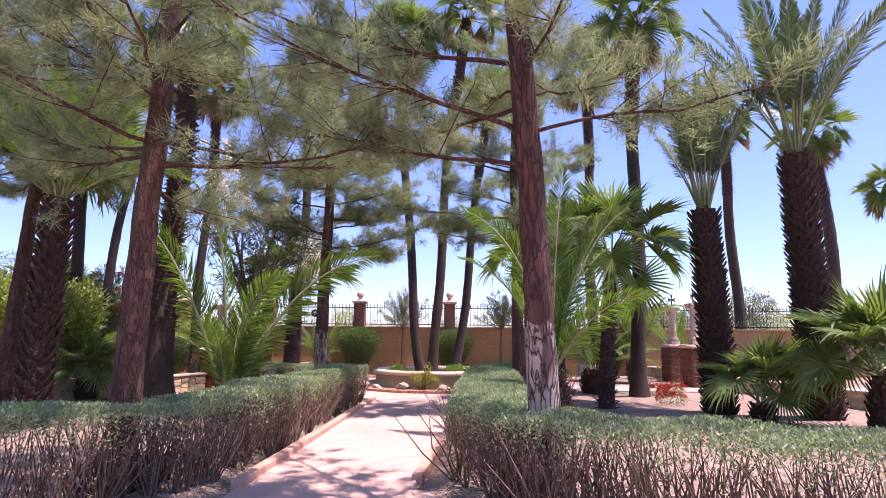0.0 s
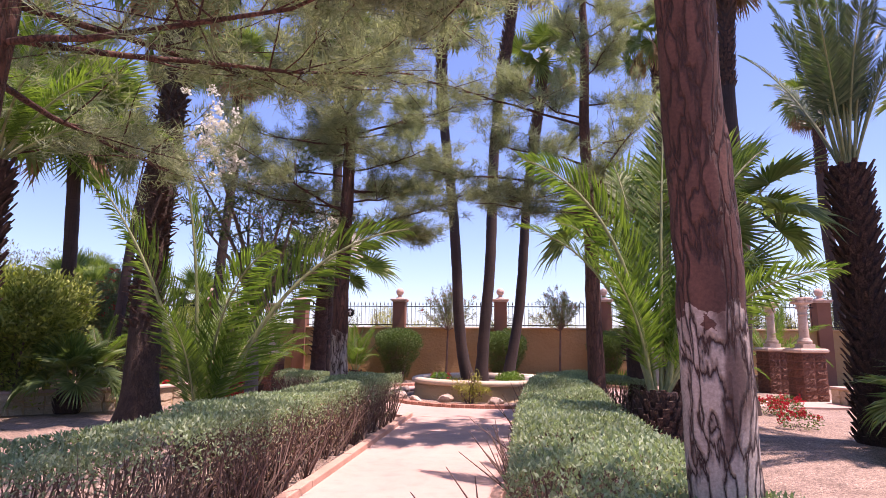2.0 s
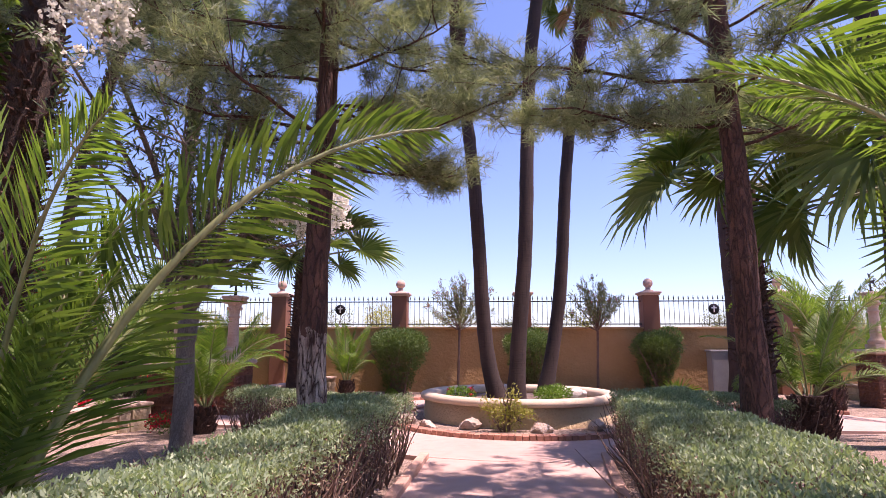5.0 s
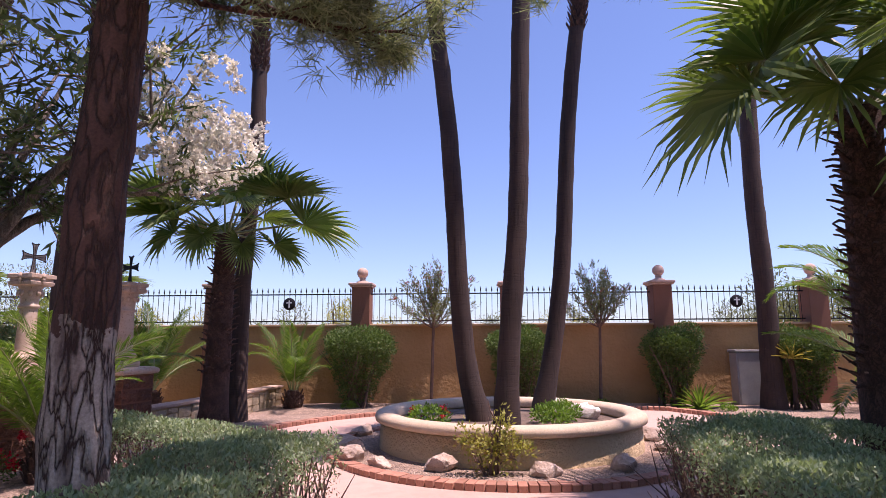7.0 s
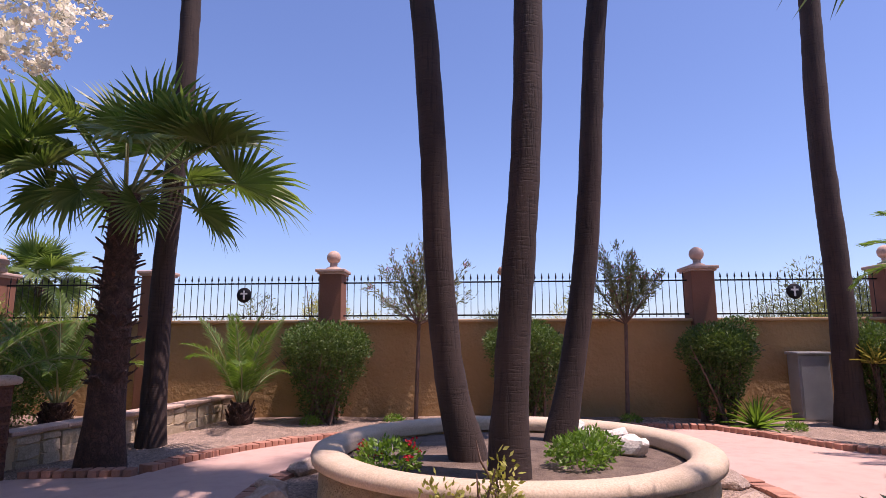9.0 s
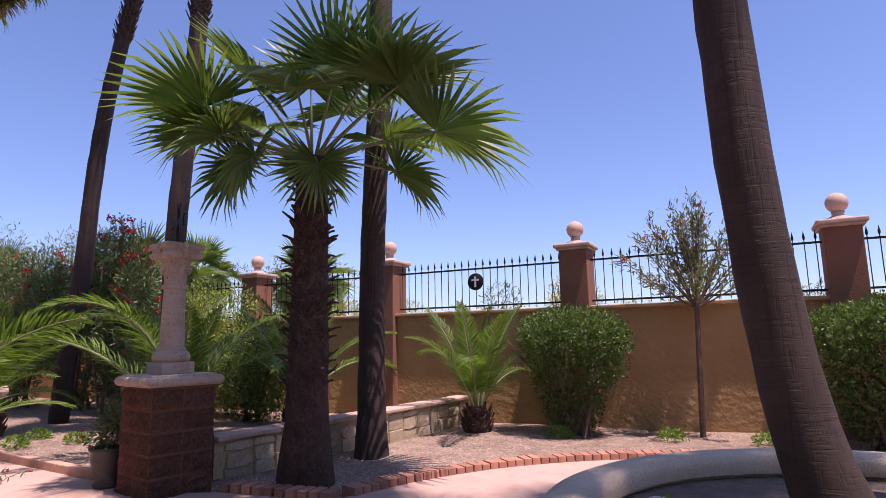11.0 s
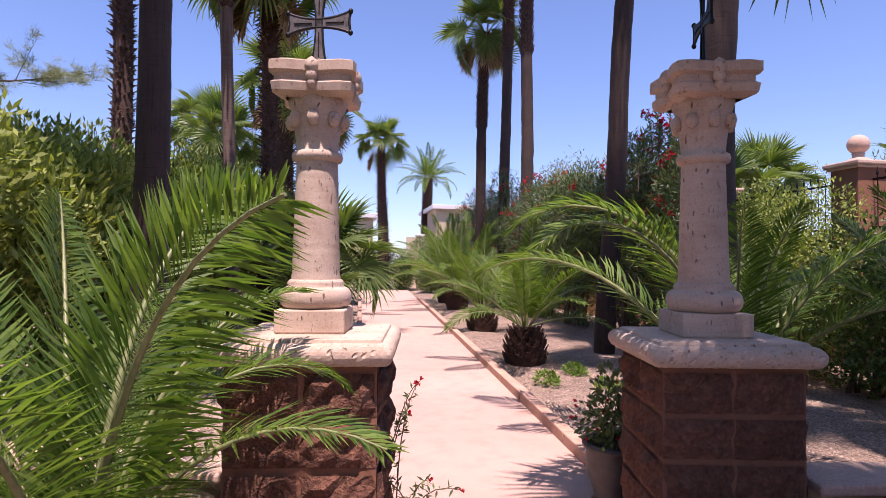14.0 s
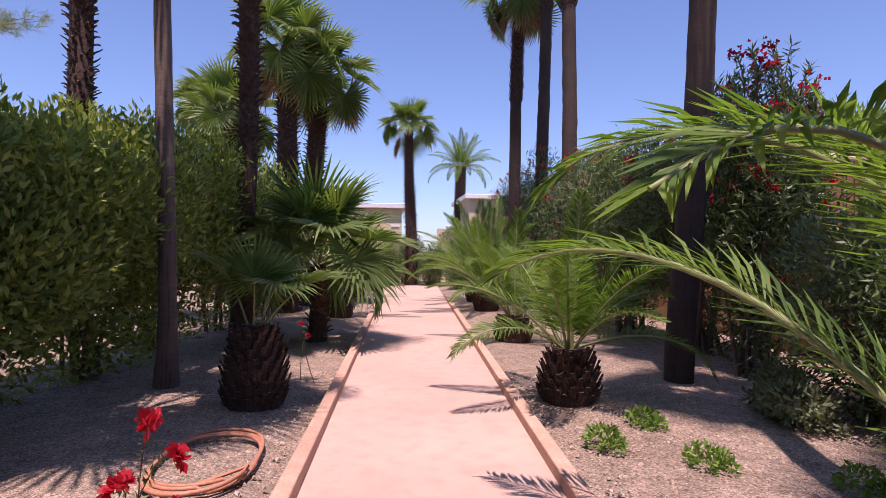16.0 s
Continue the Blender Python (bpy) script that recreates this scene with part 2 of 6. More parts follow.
TALLDATE = leaf_mat("blue_green_leaflets", (0.05, 0.095, 0.05), (0.14, 0.2, 0.11), 0.3, 0.3)
BRICK = plain("red_brick", (0.34, 0.15, 0.1), (0.46, 0.23, 0.16), 9, 0.9, 80, 0.5, 0.004, vary=0.25)
KERB = plain("pink_kerb", (0.45, 0.26, 0.19), (0.55, 0.34, 0.26), 5, 0.9, 70, 0.4, 0.004, vary=0.1)
CANTERA = pitted_mat()
BLOCK = plain("split_block", (0.1, 0.04, 0.026), (0.23, 0.1, 0.062), 26, 0.95, 55, 1.0, 0.035, vary=0.15)
FLAG = plain("flagstone", (0.4, 0.31, 0.2), (0.62, 0.5, 0.36), 5, 0.9, 40, 0.8, 0.012, vary=0.25)
ROCK = plain("rock", (0.36, 0.26, 0.2), (0.55, 0.44, 0.37), 6, 0.9, 30, 0.9, 0.02, vary=0.2)
PALEROCK = plain("pale_rock", (0.6, 0.53, 0.46), (0.72, 0.66, 0.6), 6, 0.9, 30, 0.8, 0.015)
IRON = plain("black_iron", (0.012, 0.012, 0.014), (0.022, 0.022, 0.025), 10, 0.5, 60, 0.2, 0.001, 0.6)
RUSTIRON = plain("grey_iron", (0.1, 0.09, 0.09), (0.2, 0.18, 0.17), 20, 0.55, 60, 0.4, 0.002, 0.5)
WHITE = plain("white_paint", (0.7, 0.7, 0.7), (0.8, 0.8, 0.8), 10, 0.6)
GREYBOX = plain("grey_metal", (0.3, 0.31, 0.32), (0.38, 0.39, 0.4), 4, 0.5)
POT = plain("dark_pot", (0.03, 0.028, 0.03), (0.06, 0.055, 0.055), 8, 0.45)
HOSE = plain("terracotta_hose", (0.42, 0.17, 0.1), (0.52, 0.23, 0.15), 20, 0.6)
PALEWALL = stucco_mat("cream_wall", (0.55, 0.45, 0.3), (0.62, 0.52, 0.37))
PINEBARK = bark_mat("pine_bark", (0.075, 0.034, 0.023), (0.16, 0.075, 0.052))
PINEWASH = bark_mat("washed_pine_bark", (0.065, 0.03, 0.022), (0.14, 0.064, 0.046), 0.22, 13, (0.43, 0.355, 0.3), 2.0)
DARKBARK = bark_mat("dark_bark", (0.06, 0.035, 0.025), (0.12, 0.075, 0.055), 0.4, 20)
GREYBARK = bark_mat("grey_bark", (0.2, 0.16, 0.13), (0.34, 0.29, 0.25), 0.4, 22, depth=0.008)
BOOTS = bark_mat("palm_boots", (0.07, 0.036, 0.027), (0.15, 0.08, 0.058), 0.8, 18)
PALEBOOT = plain("cut_leaf_base", (0.25, 0.15, 0.1), (0.45, 0.32, 0.24), 15, 0.9)
RINGED = ringed_mat("ringed_palm_bark", (0.028, 0.0165, 0.0135), (0.062, 0.038, 0.031))
PALERING = ringed_mat("pale_palm_bark", (0.085, 0.055, 0.046), (0.17, 0.115, 0.095))
TWIG = plain("twigs", (0.1, 0.06, 0.045), (0.2, 0.13, 0.1), 8, 0.9)
NEEDLE = leaf_mat("pine_needles", (0.13, 0.17, 0.1), (0.36, 0.41, 0.27), 0.5, 0.5, (1.15, 1.2, 0.7))
DATE = leaf_mat("date_leaflets", (0.055, 0.12, 0.022), (0.18, 0.28, 0.065), 0.4, 0.48)
FAN = leaf_mat("fan_leaf", (0.1, 0.165, 0.055), (0.2, 0.275, 0.105), 0.33, 0.42)
DRYLEAF = leaf_mat("dry_leaf", (0.2, 0.12, 0.06), (0.4, 0.28, 0.16), 0.7, 0.2, (1.1, 1.0, 0.7))
RACHIS = plain("leaf_stalk", (0.15, 0.18, 0.07), (0.26, 0.28, 0.12), 8, 0.5)
HEDGE = leaf_mat("hedge_leaf", (0.165, 0.23, 0.13), (0.37, 0.46, 0.3), 0.42, 0.4, (1.1, 1.2, 0.6))
HEDGEDRY = leaf_mat("hedge_dry_leaf", (0.16, 0.1, 0.07), (0.34, 0.26, 0.18), 0.7, 0.2, (1.1, 1.0, 0.7))
BUSH = leaf_mat("bush_leaf", (0.04, 0.085, 0.024), (0.14, 0.215, 0.06), 0.4, 0.3)
THUJA = leaf_mat("conifer_leaf", (0.11, 0.16, 0.035), (0.38, 0.44, 0.115), 0.55, 0.3)
OLEANDER = leaf_mat("oleander_leaf", (0.06, 0.1, 0.045), (0.17, 0.23, 0.1), 0.4, 0.25)
WILLOW = leaf_mat("grey_green_leaf", (0.12, 0.14, 0.08), (0.22, 0.25, 0.15), 0.6, 0.3)
SCRUB = leaf_mat("yellow_scrub", (0.26, 0.27, 0.06), (0.42, 0.4, 0.13), 0.7, 0.3)
WHITEFLOWER = leaf_mat("white_petal", (0.78, 0.77, 0.66), (0.88, 0.87, 0.78), 0.6, 0.3, (1, 1, 1))
REDFLOWER = leaf_mat("red_petal", (0.4, 0.01, 0.02), (0.6, 0.03, 0.055), 0.5, 0.35, (1.2, 1, 1))


# ---- building helpers ----
class Shape:
    """Gathers points and faces; becomes one mesh."""

    def __init__(self):
        self.v, self.f, self.m, self.s, self.n = [], {3: [], 4: []}, {3: [], 4: []}, {3: [], 4: []}, 0

    def add(self, verts, faces, mat=0, smooth=False):
        verts, faces = np.asarray(verts, float).reshape(-1, 3), np.asarray(faces, int)
        k = faces.shape[1]
        self.v.append(verts)
        self.f[k].append(faces + self.n)
        self.m[k].append(np.full(len(faces), mat))
        self.s[k].append(np.full(len(faces), smooth))
        self.n += len(verts)
        return self

    def mesh(self, name, mats):
        me = bpy.data.meshes.new(name)
        v = np.concatenate(self.v)
        counts = [sum(len(a) for a in self.f[k]) for k in (3, 4)]
        idx = np.concatenate([np.concatenate(self.f[k]).ravel() for k in (3, 4) if self.f[k]])
        total = np.concatenate([np.full(c, k) for c, k in zip(counts, (3, 4))])
        start = np.concatenate([[0], np.cumsum(total)[:-1]])
        me.vertices.add(len(v))
        me.vertices.foreach_set("co", v.ravel())
        me.loops.add(len(idx))
        me.loops.foreach_set("vertex_index", idx.astype(np.int32))
        me.polygons.add(len(total))
        me.polygons.foreach_set("loop_start", start.astype(np.int32))
        me.polygons.foreach_set("loop_total", total.astype(np.int32))
        me.polygons.foreach_set("material_index", np.concatenate([np.concatenate(self.m[k]) for k in (3, 4) if self.f[k]]).astype(np.int32))
        me.polygons.foreach_set("use_smooth", np.concatenate([np.concatenate(self.s[k]) for k in (3, 4) if self.f[k]]))
        for m in mats if isinstance(mats, (list, tuple)) else (mats,):
            me.materials.append(m)
        me.update(calc_edges=True)
        return me


def part(name, shape, mats, parent, label="", at=None):
    ob = new(name, shape.mesh(name, mats) if isinstance(shape, Shape) else shape)
    ob.parent = parent
    if at is not None:
        ob.matrix_basis = at
    return tagged(ob, label) if label else ob


def thing(name, at, label, category, group="", kind=""):
    ob = new(name)
    ob.empty_display_size = 0.1
    ob.matrix_basis = at if isinstance(at, Matrix) else Matrix.Translation(at)
    return tagged(ob, label, category, group, kind)


def single(name, shape, mats, at, label, category, group="", kind=""):
    ob = new(name, shape.mesh(name, mats) if isinstance(shape, Shape) else shape)
    ob.matrix_basis = at if isinstance(at, Matrix) else Matrix.Translation(at)
    return tagged(ob, label, category, group, kind)


def box(sh, lo, hi, mat=0, bevel=0.0):
    """A box; bevel: chamfered edges."""
    x0, y0, z0 = lo
    x1, y1, z1 = hi
    if not bevel:
        v = [(x, y, z) for z in (z0, z1) for y in (y0, y1) for x in (x0, x1)]
        return sh.add(v, [(0, 2, 3, 1), (4, 5, 7, 6), (0, 1, 5, 4), (2, 6, 7, 3), (0, 4, 6, 2), (1, 3, 7, 5)], mat)
    bm = bmesh.new()
    bmesh.ops.create_cube(bm, size=1)
    for w in bm.verts:
        w.co = Vector(((x0 + x1) / 2 + w.co.x * (x1 - x0), (y0 + y1) / 2 + w.co.y * (y1 - y0), (z0 + z1) / 2 + w.co.z * (z1 - z0)))
    bmesh.ops.bevel(bm, geom=bm.edges[:], offset=bevel, segments=2, affect="EDGES", profile=0.5)
    bmesh.ops.triangulate(bm, faces=bm.faces[:])
    bm.verts.index_update()
    sh.add([w.co[:] for w in bm.verts], [[w.index for w in f.verts] for f in bm.faces], mat)
    bm.free()
    return sh


def lathe(sh, profile, segs=24, mat=0, at=(0, 0, 0), arc=None, smooth=True):
    """Turns (radius, height) pairs about z."""
    pr = np.array(profile, float)
    a = np.linspace(0, 2 * np.pi, segs + 1)[:-1]
    v = np.stack([pr[:, None, 0] * np.cos(a), pr[:, None, 0] * np.sin(a), np.repeat(pr[:, None, 1], segs, 1)], -1).reshape(-1, 3) + at
    i = np.arange(len(pr) - 1)[:, None] * segs
    j = np.arange(segs)[None]
    k = (j + 1) % segs
    f = np.stack([i + j, i + k, i + segs + k, i + segs + j], -1).reshape(-1, 4)
    return sh.add(v, f, mat, smooth)


def tube(sh, pts, radii, sides=8, mat=0, smooth=True, wobble=0.0, rng=None):
    pts = np.asarray(pts, float)
    r = np.broadcast_to(np.asarray(radii, float), len(pts))
    tan = np.gradient(pts, axis=0)
    tan /= np.linalg.norm(tan, axis=1)[:, None] + 1e-9
    ref = np.array([0, 0, 1.0]) if abs(tan[:, 2]).mean() < 0.7 else np.array([1.0, 0, 0])
    u = np.cross(tan, ref)
    u /= np.linalg.norm(u, axis=1)[:, None] + 1e-9
    w = np.cross(tan, u)
    a = np.linspace(0, 2 * np.pi, sides + 1)[:-1]
    rr = r[:, None] * np.ones(sides)
    if wobble and rng is not None:
        rr = rr * (1 + wobble * rng.randn(len(pts), sides))
    v = pts[:, None] + rr[..., None] * (u[:, None] * np.cos(a)[None, :, None] + w[:, None] * np.sin(a)[None, :, None])
    n = len(pts)
    i = np.arange(n - 1)[:, None] * sides
    j = np.arange(sides)[None]
    k = (j + 1) % sides
    f = np.stack([i + j, i + sides + j, i + sides + k, i + k], -1).reshape(-1, 4)
    sh.add(v.reshape(-1, 3), f, mat, smooth)
    if sides > 3:
        top = np.vstack([v[-1], pts[-1:]])
        sh.add(top, [(m, (m + 1) % sides, sides) for m in range(sides)], mat, smooth)
    return sh


def unit(a):
    return a / (np.linalg.norm(a, axis=-1, keepdims=True) + 1e-9)


def leaves(sh, pos, dirs, length, width, mat=0, rng=None, flat=None, fold=0.0):
    """Pointed leaves as four-cornered blades, one island each."""
    n = len(pos)
    d = unit(np.asarray(dirs, float))
    side = rng.randn(n, 3) if flat is None else np.cross(d, flat) + 0.35 * rng.randn(n, 3)
    side = unit(side - (side * d).sum(1)[:, None] * d)
    L, W = np.broadcast_to(length, n)[:, None], np.broadcast_to(width, n)[:, None]
    nor = np.cross(d, side)
    mid = pos + d * L * 0.45 + nor * L * fold
    v = np.stack([pos, mid + side * W / 2, pos + d * L, mid - side * W / 2], 1).reshape(-1, 3)
    f = np.arange(n * 4).reshape(-1, 4)
    return sh.add(v, f, mat)


def sphere_dirs(rng, n):
    return unit(rng.randn(n, 3))


def in_lumps(rng, n, lumps, shell=0.35):
    """Points near the skins of a group of ellipsoids, with their outward ways."""
    lumps = np.array(lumps, float)
    area = (lumps[:, 3] * lumps[:, 4] + lumps[:, 4] * lumps[:, 5] + lumps[:, 3] * lumps[:, 5])
    pick = rng.choice(len(lumps), n, p=area / area.sum())
    d = sphere_dirs(rng, n)
    k = 1 - shell * rng.rand(n) ** 1.6 + 0.06 * rng.randn(n)
    return lumps[pick, :3] + d * lumps[pick, 3:6] * k[:, None], d


# ---- the large structure ----
CX, CY = 0.22, 20.45  # the round plaza
PX, PY = 0.29, 20.43  # the planter in it
RIM, RING, PLAZA = 1.98, 2.6, 4.35


def left_walk(x):
    """South and north edges of the walk behind the gate, by x."""
    return 19.28 + (-8.8 - x) * 0.0475, 20.92 + (-7.9 - x) * 0.0805


BED_X = [-0.5, 1.5, 3.2, 4.2, 4.7, 5.25, 5.85, 6.4, 7.4]
BED_Y = [24.78, 25.15, 25.3, 25.05, 24.2, 23.1, 22.5, 22.2, 21.75]


def paved(x, y):
    a, b = left_walk(x)
    west = (x < -3.6) & (x > -36) & (y > a) & (y < b)
    east = (x > 4) & (x < 20) & (y > 19.3) & (y < 21.2)
    south = (x > -1.65 + 0.045 * (y - 7.6)) & (x < 0.2 + 0.125 * (y - 7.75)) & (y > 6) & (y < 18)
    fore = (y < 7.0) & (y > -8) & (abs(x - 0.2) < 1.0 + 0.55 * (7.0 - y)) & (y > -6)
    bay = (x > -0.5) & (x < 7.4) & (y > 20) & (y < np.interp(x, BED_X, BED_Y))
    notch = (x > -5.6) & (x < -3.6) & (y > 20.3) & (y < 21.05)
    return notch | bay | west | east | south | fore | (np.hypot(x - CX, y - CY) < PLAZA)


xs = np.concatenate([[-900, -400, -200, -120, -80, -60], np.arange(-45, 26, 0.3), [32, 45, 70, 120, 250, 500, 900]])
ys = np.concatenate([[-900, -400, -150, -60, -30, -15], np.arange(-6, 27, 0.3), [28, 30, 34, 45, 70, 120, 250, 500, 900]])
gx, gy = np.meshgrid(xs, ys)
rng = np.random.RandomState(3)
gz = 0.025 + 0.03 * np.sin(gx * 1.3 + gy) * np.sin(gy * 1.7 - gx * 0.6) + 0.012 * rng.rand(*gx.shape)
near = np.zeros(gx.shape, bool)
for ox, oy in ((0, 0), (0.3, 0), (-0.3, 0), (0, 0.3), (0, -0.3)):
    near |= paved(gx + ox, gy + oy)
gz = np.where(near, -0.03, gz)
n0, n1 = gx.shape
i, j = np.meshgrid(np.arange(n0 - 1), np.arange(n1 - 1), indexing="ij")
q = np.stack([i * n1 + j, i * n1 + j + 1, (i + 1) * n1 + j + 1, (i + 1) * n1 + j], -1).reshape(-1, 4)
single("ground", Shape().add(np.stack([gx, gy, gz], -1), q, 0, True), GRAVEL, (0, 0, 0), "pinkish gravel and bare soil of the garden beds", "ground", kind="structure")


def slab(sh, outline, z0, z1):
    """A flat sheet with a skirt, from its outline in order."""
    o = np.array(outline, float)
    n = len(o)
    c = o.mean(0)
    v = np.vstack([np.c_[o, np.full(n, z1)], [[*c, z1]]])
    sh.add(v, [(k, (k + 1) % n, n) for k in range(n)])
    v = np.vstack([np.c_[o, np.full(n, z1)], np.c_[o, np.full(n, z0)]])
    sh.add(v, [(k, n + k, n + (k + 1) % n, (k + 1) % n) for k in range(n)])
    return sh


pave = Shape()
slab(pave, [(-1.6, -6), (0.2, -6), (0.2, 7.75), (1.4, 17.4), (-1.1, 17.4), (-1.6, 7.6)], -0.1, 0.022)
slab(pave, [(CX + PLAZA * math.cos(a), CY + PLAZA * math.sin(a)) for a in np.linspace(0, 2 * math.pi, 73)[:-1]], -0.1, 0.026)
slab(pave, [(-3.7, left_walk(-3.7)[1]), (-36, left_walk(-36)[1]), (-36, left_walk(-36)[0]), (-3.7, left_walk(-3.7)[0])], -0.1, 0.018)
slab(pave, [(-5.62, 20.3), (-3.6, 20.1), (-3.85, 21.4), (-4.15, 21.2), (-5.3, 21.06), (-5.62, 20.9)], -0.1, 0.0205)
slab(pave, [(4.2, 19.3), (20, 19.3), (20, 21.3), (4.2, 21.3)], -0.1, 0.018)
slab(pave, [(-0.5, 21.0), (7.4, 21.0)] + list(zip(BED_X, BED_Y))[::-1], -0.1, 0.022)
slab(pave, [(0.15, -6), (6.2, -6), (0.4, 7.4), (0.15, 7.6)], -0.1, 0.014)
slab(pave, [(-1.55, 7.4), (-1.6, 7.3), (-5.8, -6), (-1.55, -6)], -0.1, 0.010)
single("pavement", pave, PAVE, (0, 0, 0), "smooth pink coloured concrete walk and round plaza", "pavement", kind="structure")

# the perimeter wall and its pillars
WALL_Y, WALL_TOP = 26.68, 2.03
PILLARS = [0.82 + 3.9 * k for k in range(-2, 8)] + [-10.67, -13.9, -17.1, -21.0, -24.9, -28.8]
PILLARS.sort()
wall = Shape()
box(wall, (-33, WALL_Y, -0.3), (29, WALL_Y + 0.2, WALL_TOP - 0.06))
single("wall_north", wall, WALL, (0, 0, 0), "long tan stucco garden wall with trowelled texture", "wall", kind="structure")
cop = Shape()
box(cop, (-33, WALL_Y - 0.08, WALL_TOP - 0.06), (29, WALL_Y + 0.235, WALL_TOP), bevel=0.015)
single("wall_coping", cop, stucco_mat("coping_stucco", (0.4, 0.25, 0.13), (0.48, 0.32, 0.18)), (0, 0, 0), "thin tan stucco coping along the wall top", "coping", kind="structure")


def pillar(x):
    th = thing("wall_pillar", (x, WALL_Y + 0.1, 0), "dark brown stucco wall pillar with pink stone ball on top", "pillar", "pillars of the garden wall")
    part("shaft", box(Shape(), (-0.24, -0.26, -0.2), (0.24, 0.26, 3.02), bevel=0.012), PILLAR, th)
    part("cap", box(box(Shape(), (-0.32, -0.34, 3.04), (0.32, 0.34, 3.11), bevel=0.02), (-0.28, -0.3, 3.0), (0.28, 0.3, 3.045), bevel=0.008), CAPSTONE, th, "pink cast stone cap")
    ang = np.linspace(-math.pi / 2, math.pi / 2, 14)
    ball = [(0.17, 3.11), (0.16, 3.16), (0.085, 3.19), (0.075, 3.22), (0.09, 3.25)]
    ball += [(max(0.001, 0.15 * math.cos(a)), 3.39 + 0.15 * math.sin(a)) for a in ang[2:]]
    part("ball", lathe(Shape(), ball, 24), CAPSTONE, th, "pink stone ball finial")
    return th


first_pillar = pillar(PILLARS[0])
for x in PILLARS[1:]:
    copy_thing(first_pillar, Matrix.Translation((x, WALL_Y + 0.1, 0)))


def picket_shape():
    sh = Shape()
    tube(sh, [(0, 0, 0.03), (0, 0, 0.86)], 0.0075, 6)
    lathe(sh, [(0.001, 0.84), (0.016, 0.86), (0.02, 0.885), (0.012, 0.93), (0.001, 0.985)], 6)
    return sh


PICKET = picket_shape().mesh("picket", IRON)
for x0, x1 in zip(PILLARS[:-1], PILLARS[1:]):
    w = x1 - x0 - 0.48
    panel = thing("iron_fence", ((x0 + x1) / 2, WALL_Y + 0.1, WALL_TOP), "black wrought iron fence panel with spear-topped pickets", "fence", "fence panels on the garden wall")
    for z in (0.09, 0.8):
        part("rail", box(Shape(), (-w / 2, -0.009, z - 0.016), (w / 2, 0.009, z + 0.016)), IRON, panel)
    n = round(w / 0.148)
    for k in range(n):
        part("picket", PICKET, None, panel, at=Matrix.Translation((-w / 2 + (k + 0.5) * w / n, 0, 0)))

# round iron medallions with a white cross on the fence
for x in (-5.03, 6.67):
    th = thing("fence_medallion", pose(x, WALL_Y + 0.075, WALL_TOP + 0.55, 90), "round black iron medallion with a small white cross", "medallion", "medallions on the fence")
    part("disc", lathe(Shape(), [(0.001, -0.012), (0.155, -0.012), (0.165, 0.0), (0.155, 0.012), (0.001, 0.012)], 32), IRON, th)
    cr = Shape()
    box(cr, (-0.018, -0.1, 0.013), (0.018, 0.1, 0.022))
    box(cr, (-0.075, 0.015, 0.0135), (0.075, 0.05, 0.0215))
    part("cross", cr, WHITE, th, "white cross")


# ---- kerbs ----
BRICK_MESH = box(Shape(), (-0.049, -0.1, -0.06), (0.049, 0.1, 0.1), bevel=0.006).mesh("brick", BRICK)


def brick_kerb(name, label, places):
    """Bricks on end in a row: places are x, y, the way across it in degrees."""
    th = thing(name, (0, 0, 0), label, "kerb", kind="structure")
    r = np.random.RandomState(len(places))
    for x, y, a in places:
        part("brick", BRICK_MESH, None, th, at=pose(x, y, r.uniform(-0.008, 0.006), r.uniform(-2, 2), r.uniform(-2, 2), a + r.uniform(-1.5, 1.5)))
    return th


def arc_places(r, a0, a1, cx=CX, cy=CY, step=0.108):
    n = int(abs(a1 - a0) * math.pi / 180 * r / step)
    return [(cx + r * math.cos(radians(a)), cy + r * math.sin(radians(a)), a - 90) for a in np.linspace(a0, a1, n)]


def line_places(p, q, step=0.108):
    d = math.dist(p, q)
    a = math.degrees(math.atan2(q[1] - p[1], q[0] - p[0]))
    return [(p[0] + (q[0] - p[0]) * k, p[1] + (q[1] - p[1]) * k, a) for k in np.linspace(0, 1, max(2, int(d / step)))]


brick_kerb("kerb_planter", "ring of red-brown bricks on end round the planter gravel", arc_places(RING, 0, 358, PX, PY))
brick_kerb("kerb_north", "curved edging of red-brown bricks on end before the wall bed", arc_places(PLAZA + 0.05, 100, 166) + sum((line_places(p, q) for p, q in zip(list(zip(BED_X, BED_Y))[:-1], list(zip(BED_X, BED_Y))[1:])), []) + line_places((-4.15, 21.3), (-5.3, 21.15)))
brick_kerb("kerb_west", "short edging of red-brown bricks beside the gate", arc_places(PLAZA + 0.05, 200, 240))
brick_kerb("kerb_east", "curved edging of red-brown bricks on the plaza's far side", arc_places(PLAZA + 0.05, 300, 342))


def concrete_kerb(name, label, p, q, w=0.12, h=0.12, step=1.5):
    th = thing(name, (0, 0, 0), label, "kerb", kind="structure")
    d = math.dist(p, q)
    n = max(1, round(d / step))
    a = math.degrees(math.atan2(q[1] - p[1], q[0] - p[0]))
    L = d / n
    me = box(Shape(), (-L / 2 + 0.004, -w / 2, -0.08), (L / 2 - 0.004, w / 2, h), bevel=0.012).mesh("kerbstone", KERB)
    r = np.random.RandomState(n)
    for k in range(n):
        s = (k + 0.5) / n
        part("kerbstone", me, None, th, at=pose(p[0] + (q[0] - p[0]) * s, p[1] + (q[1] - p[1]) * s, r.uniform(-0.006, 0.004), 0, r.uniform(-0.3, 0.3), a))
    return th


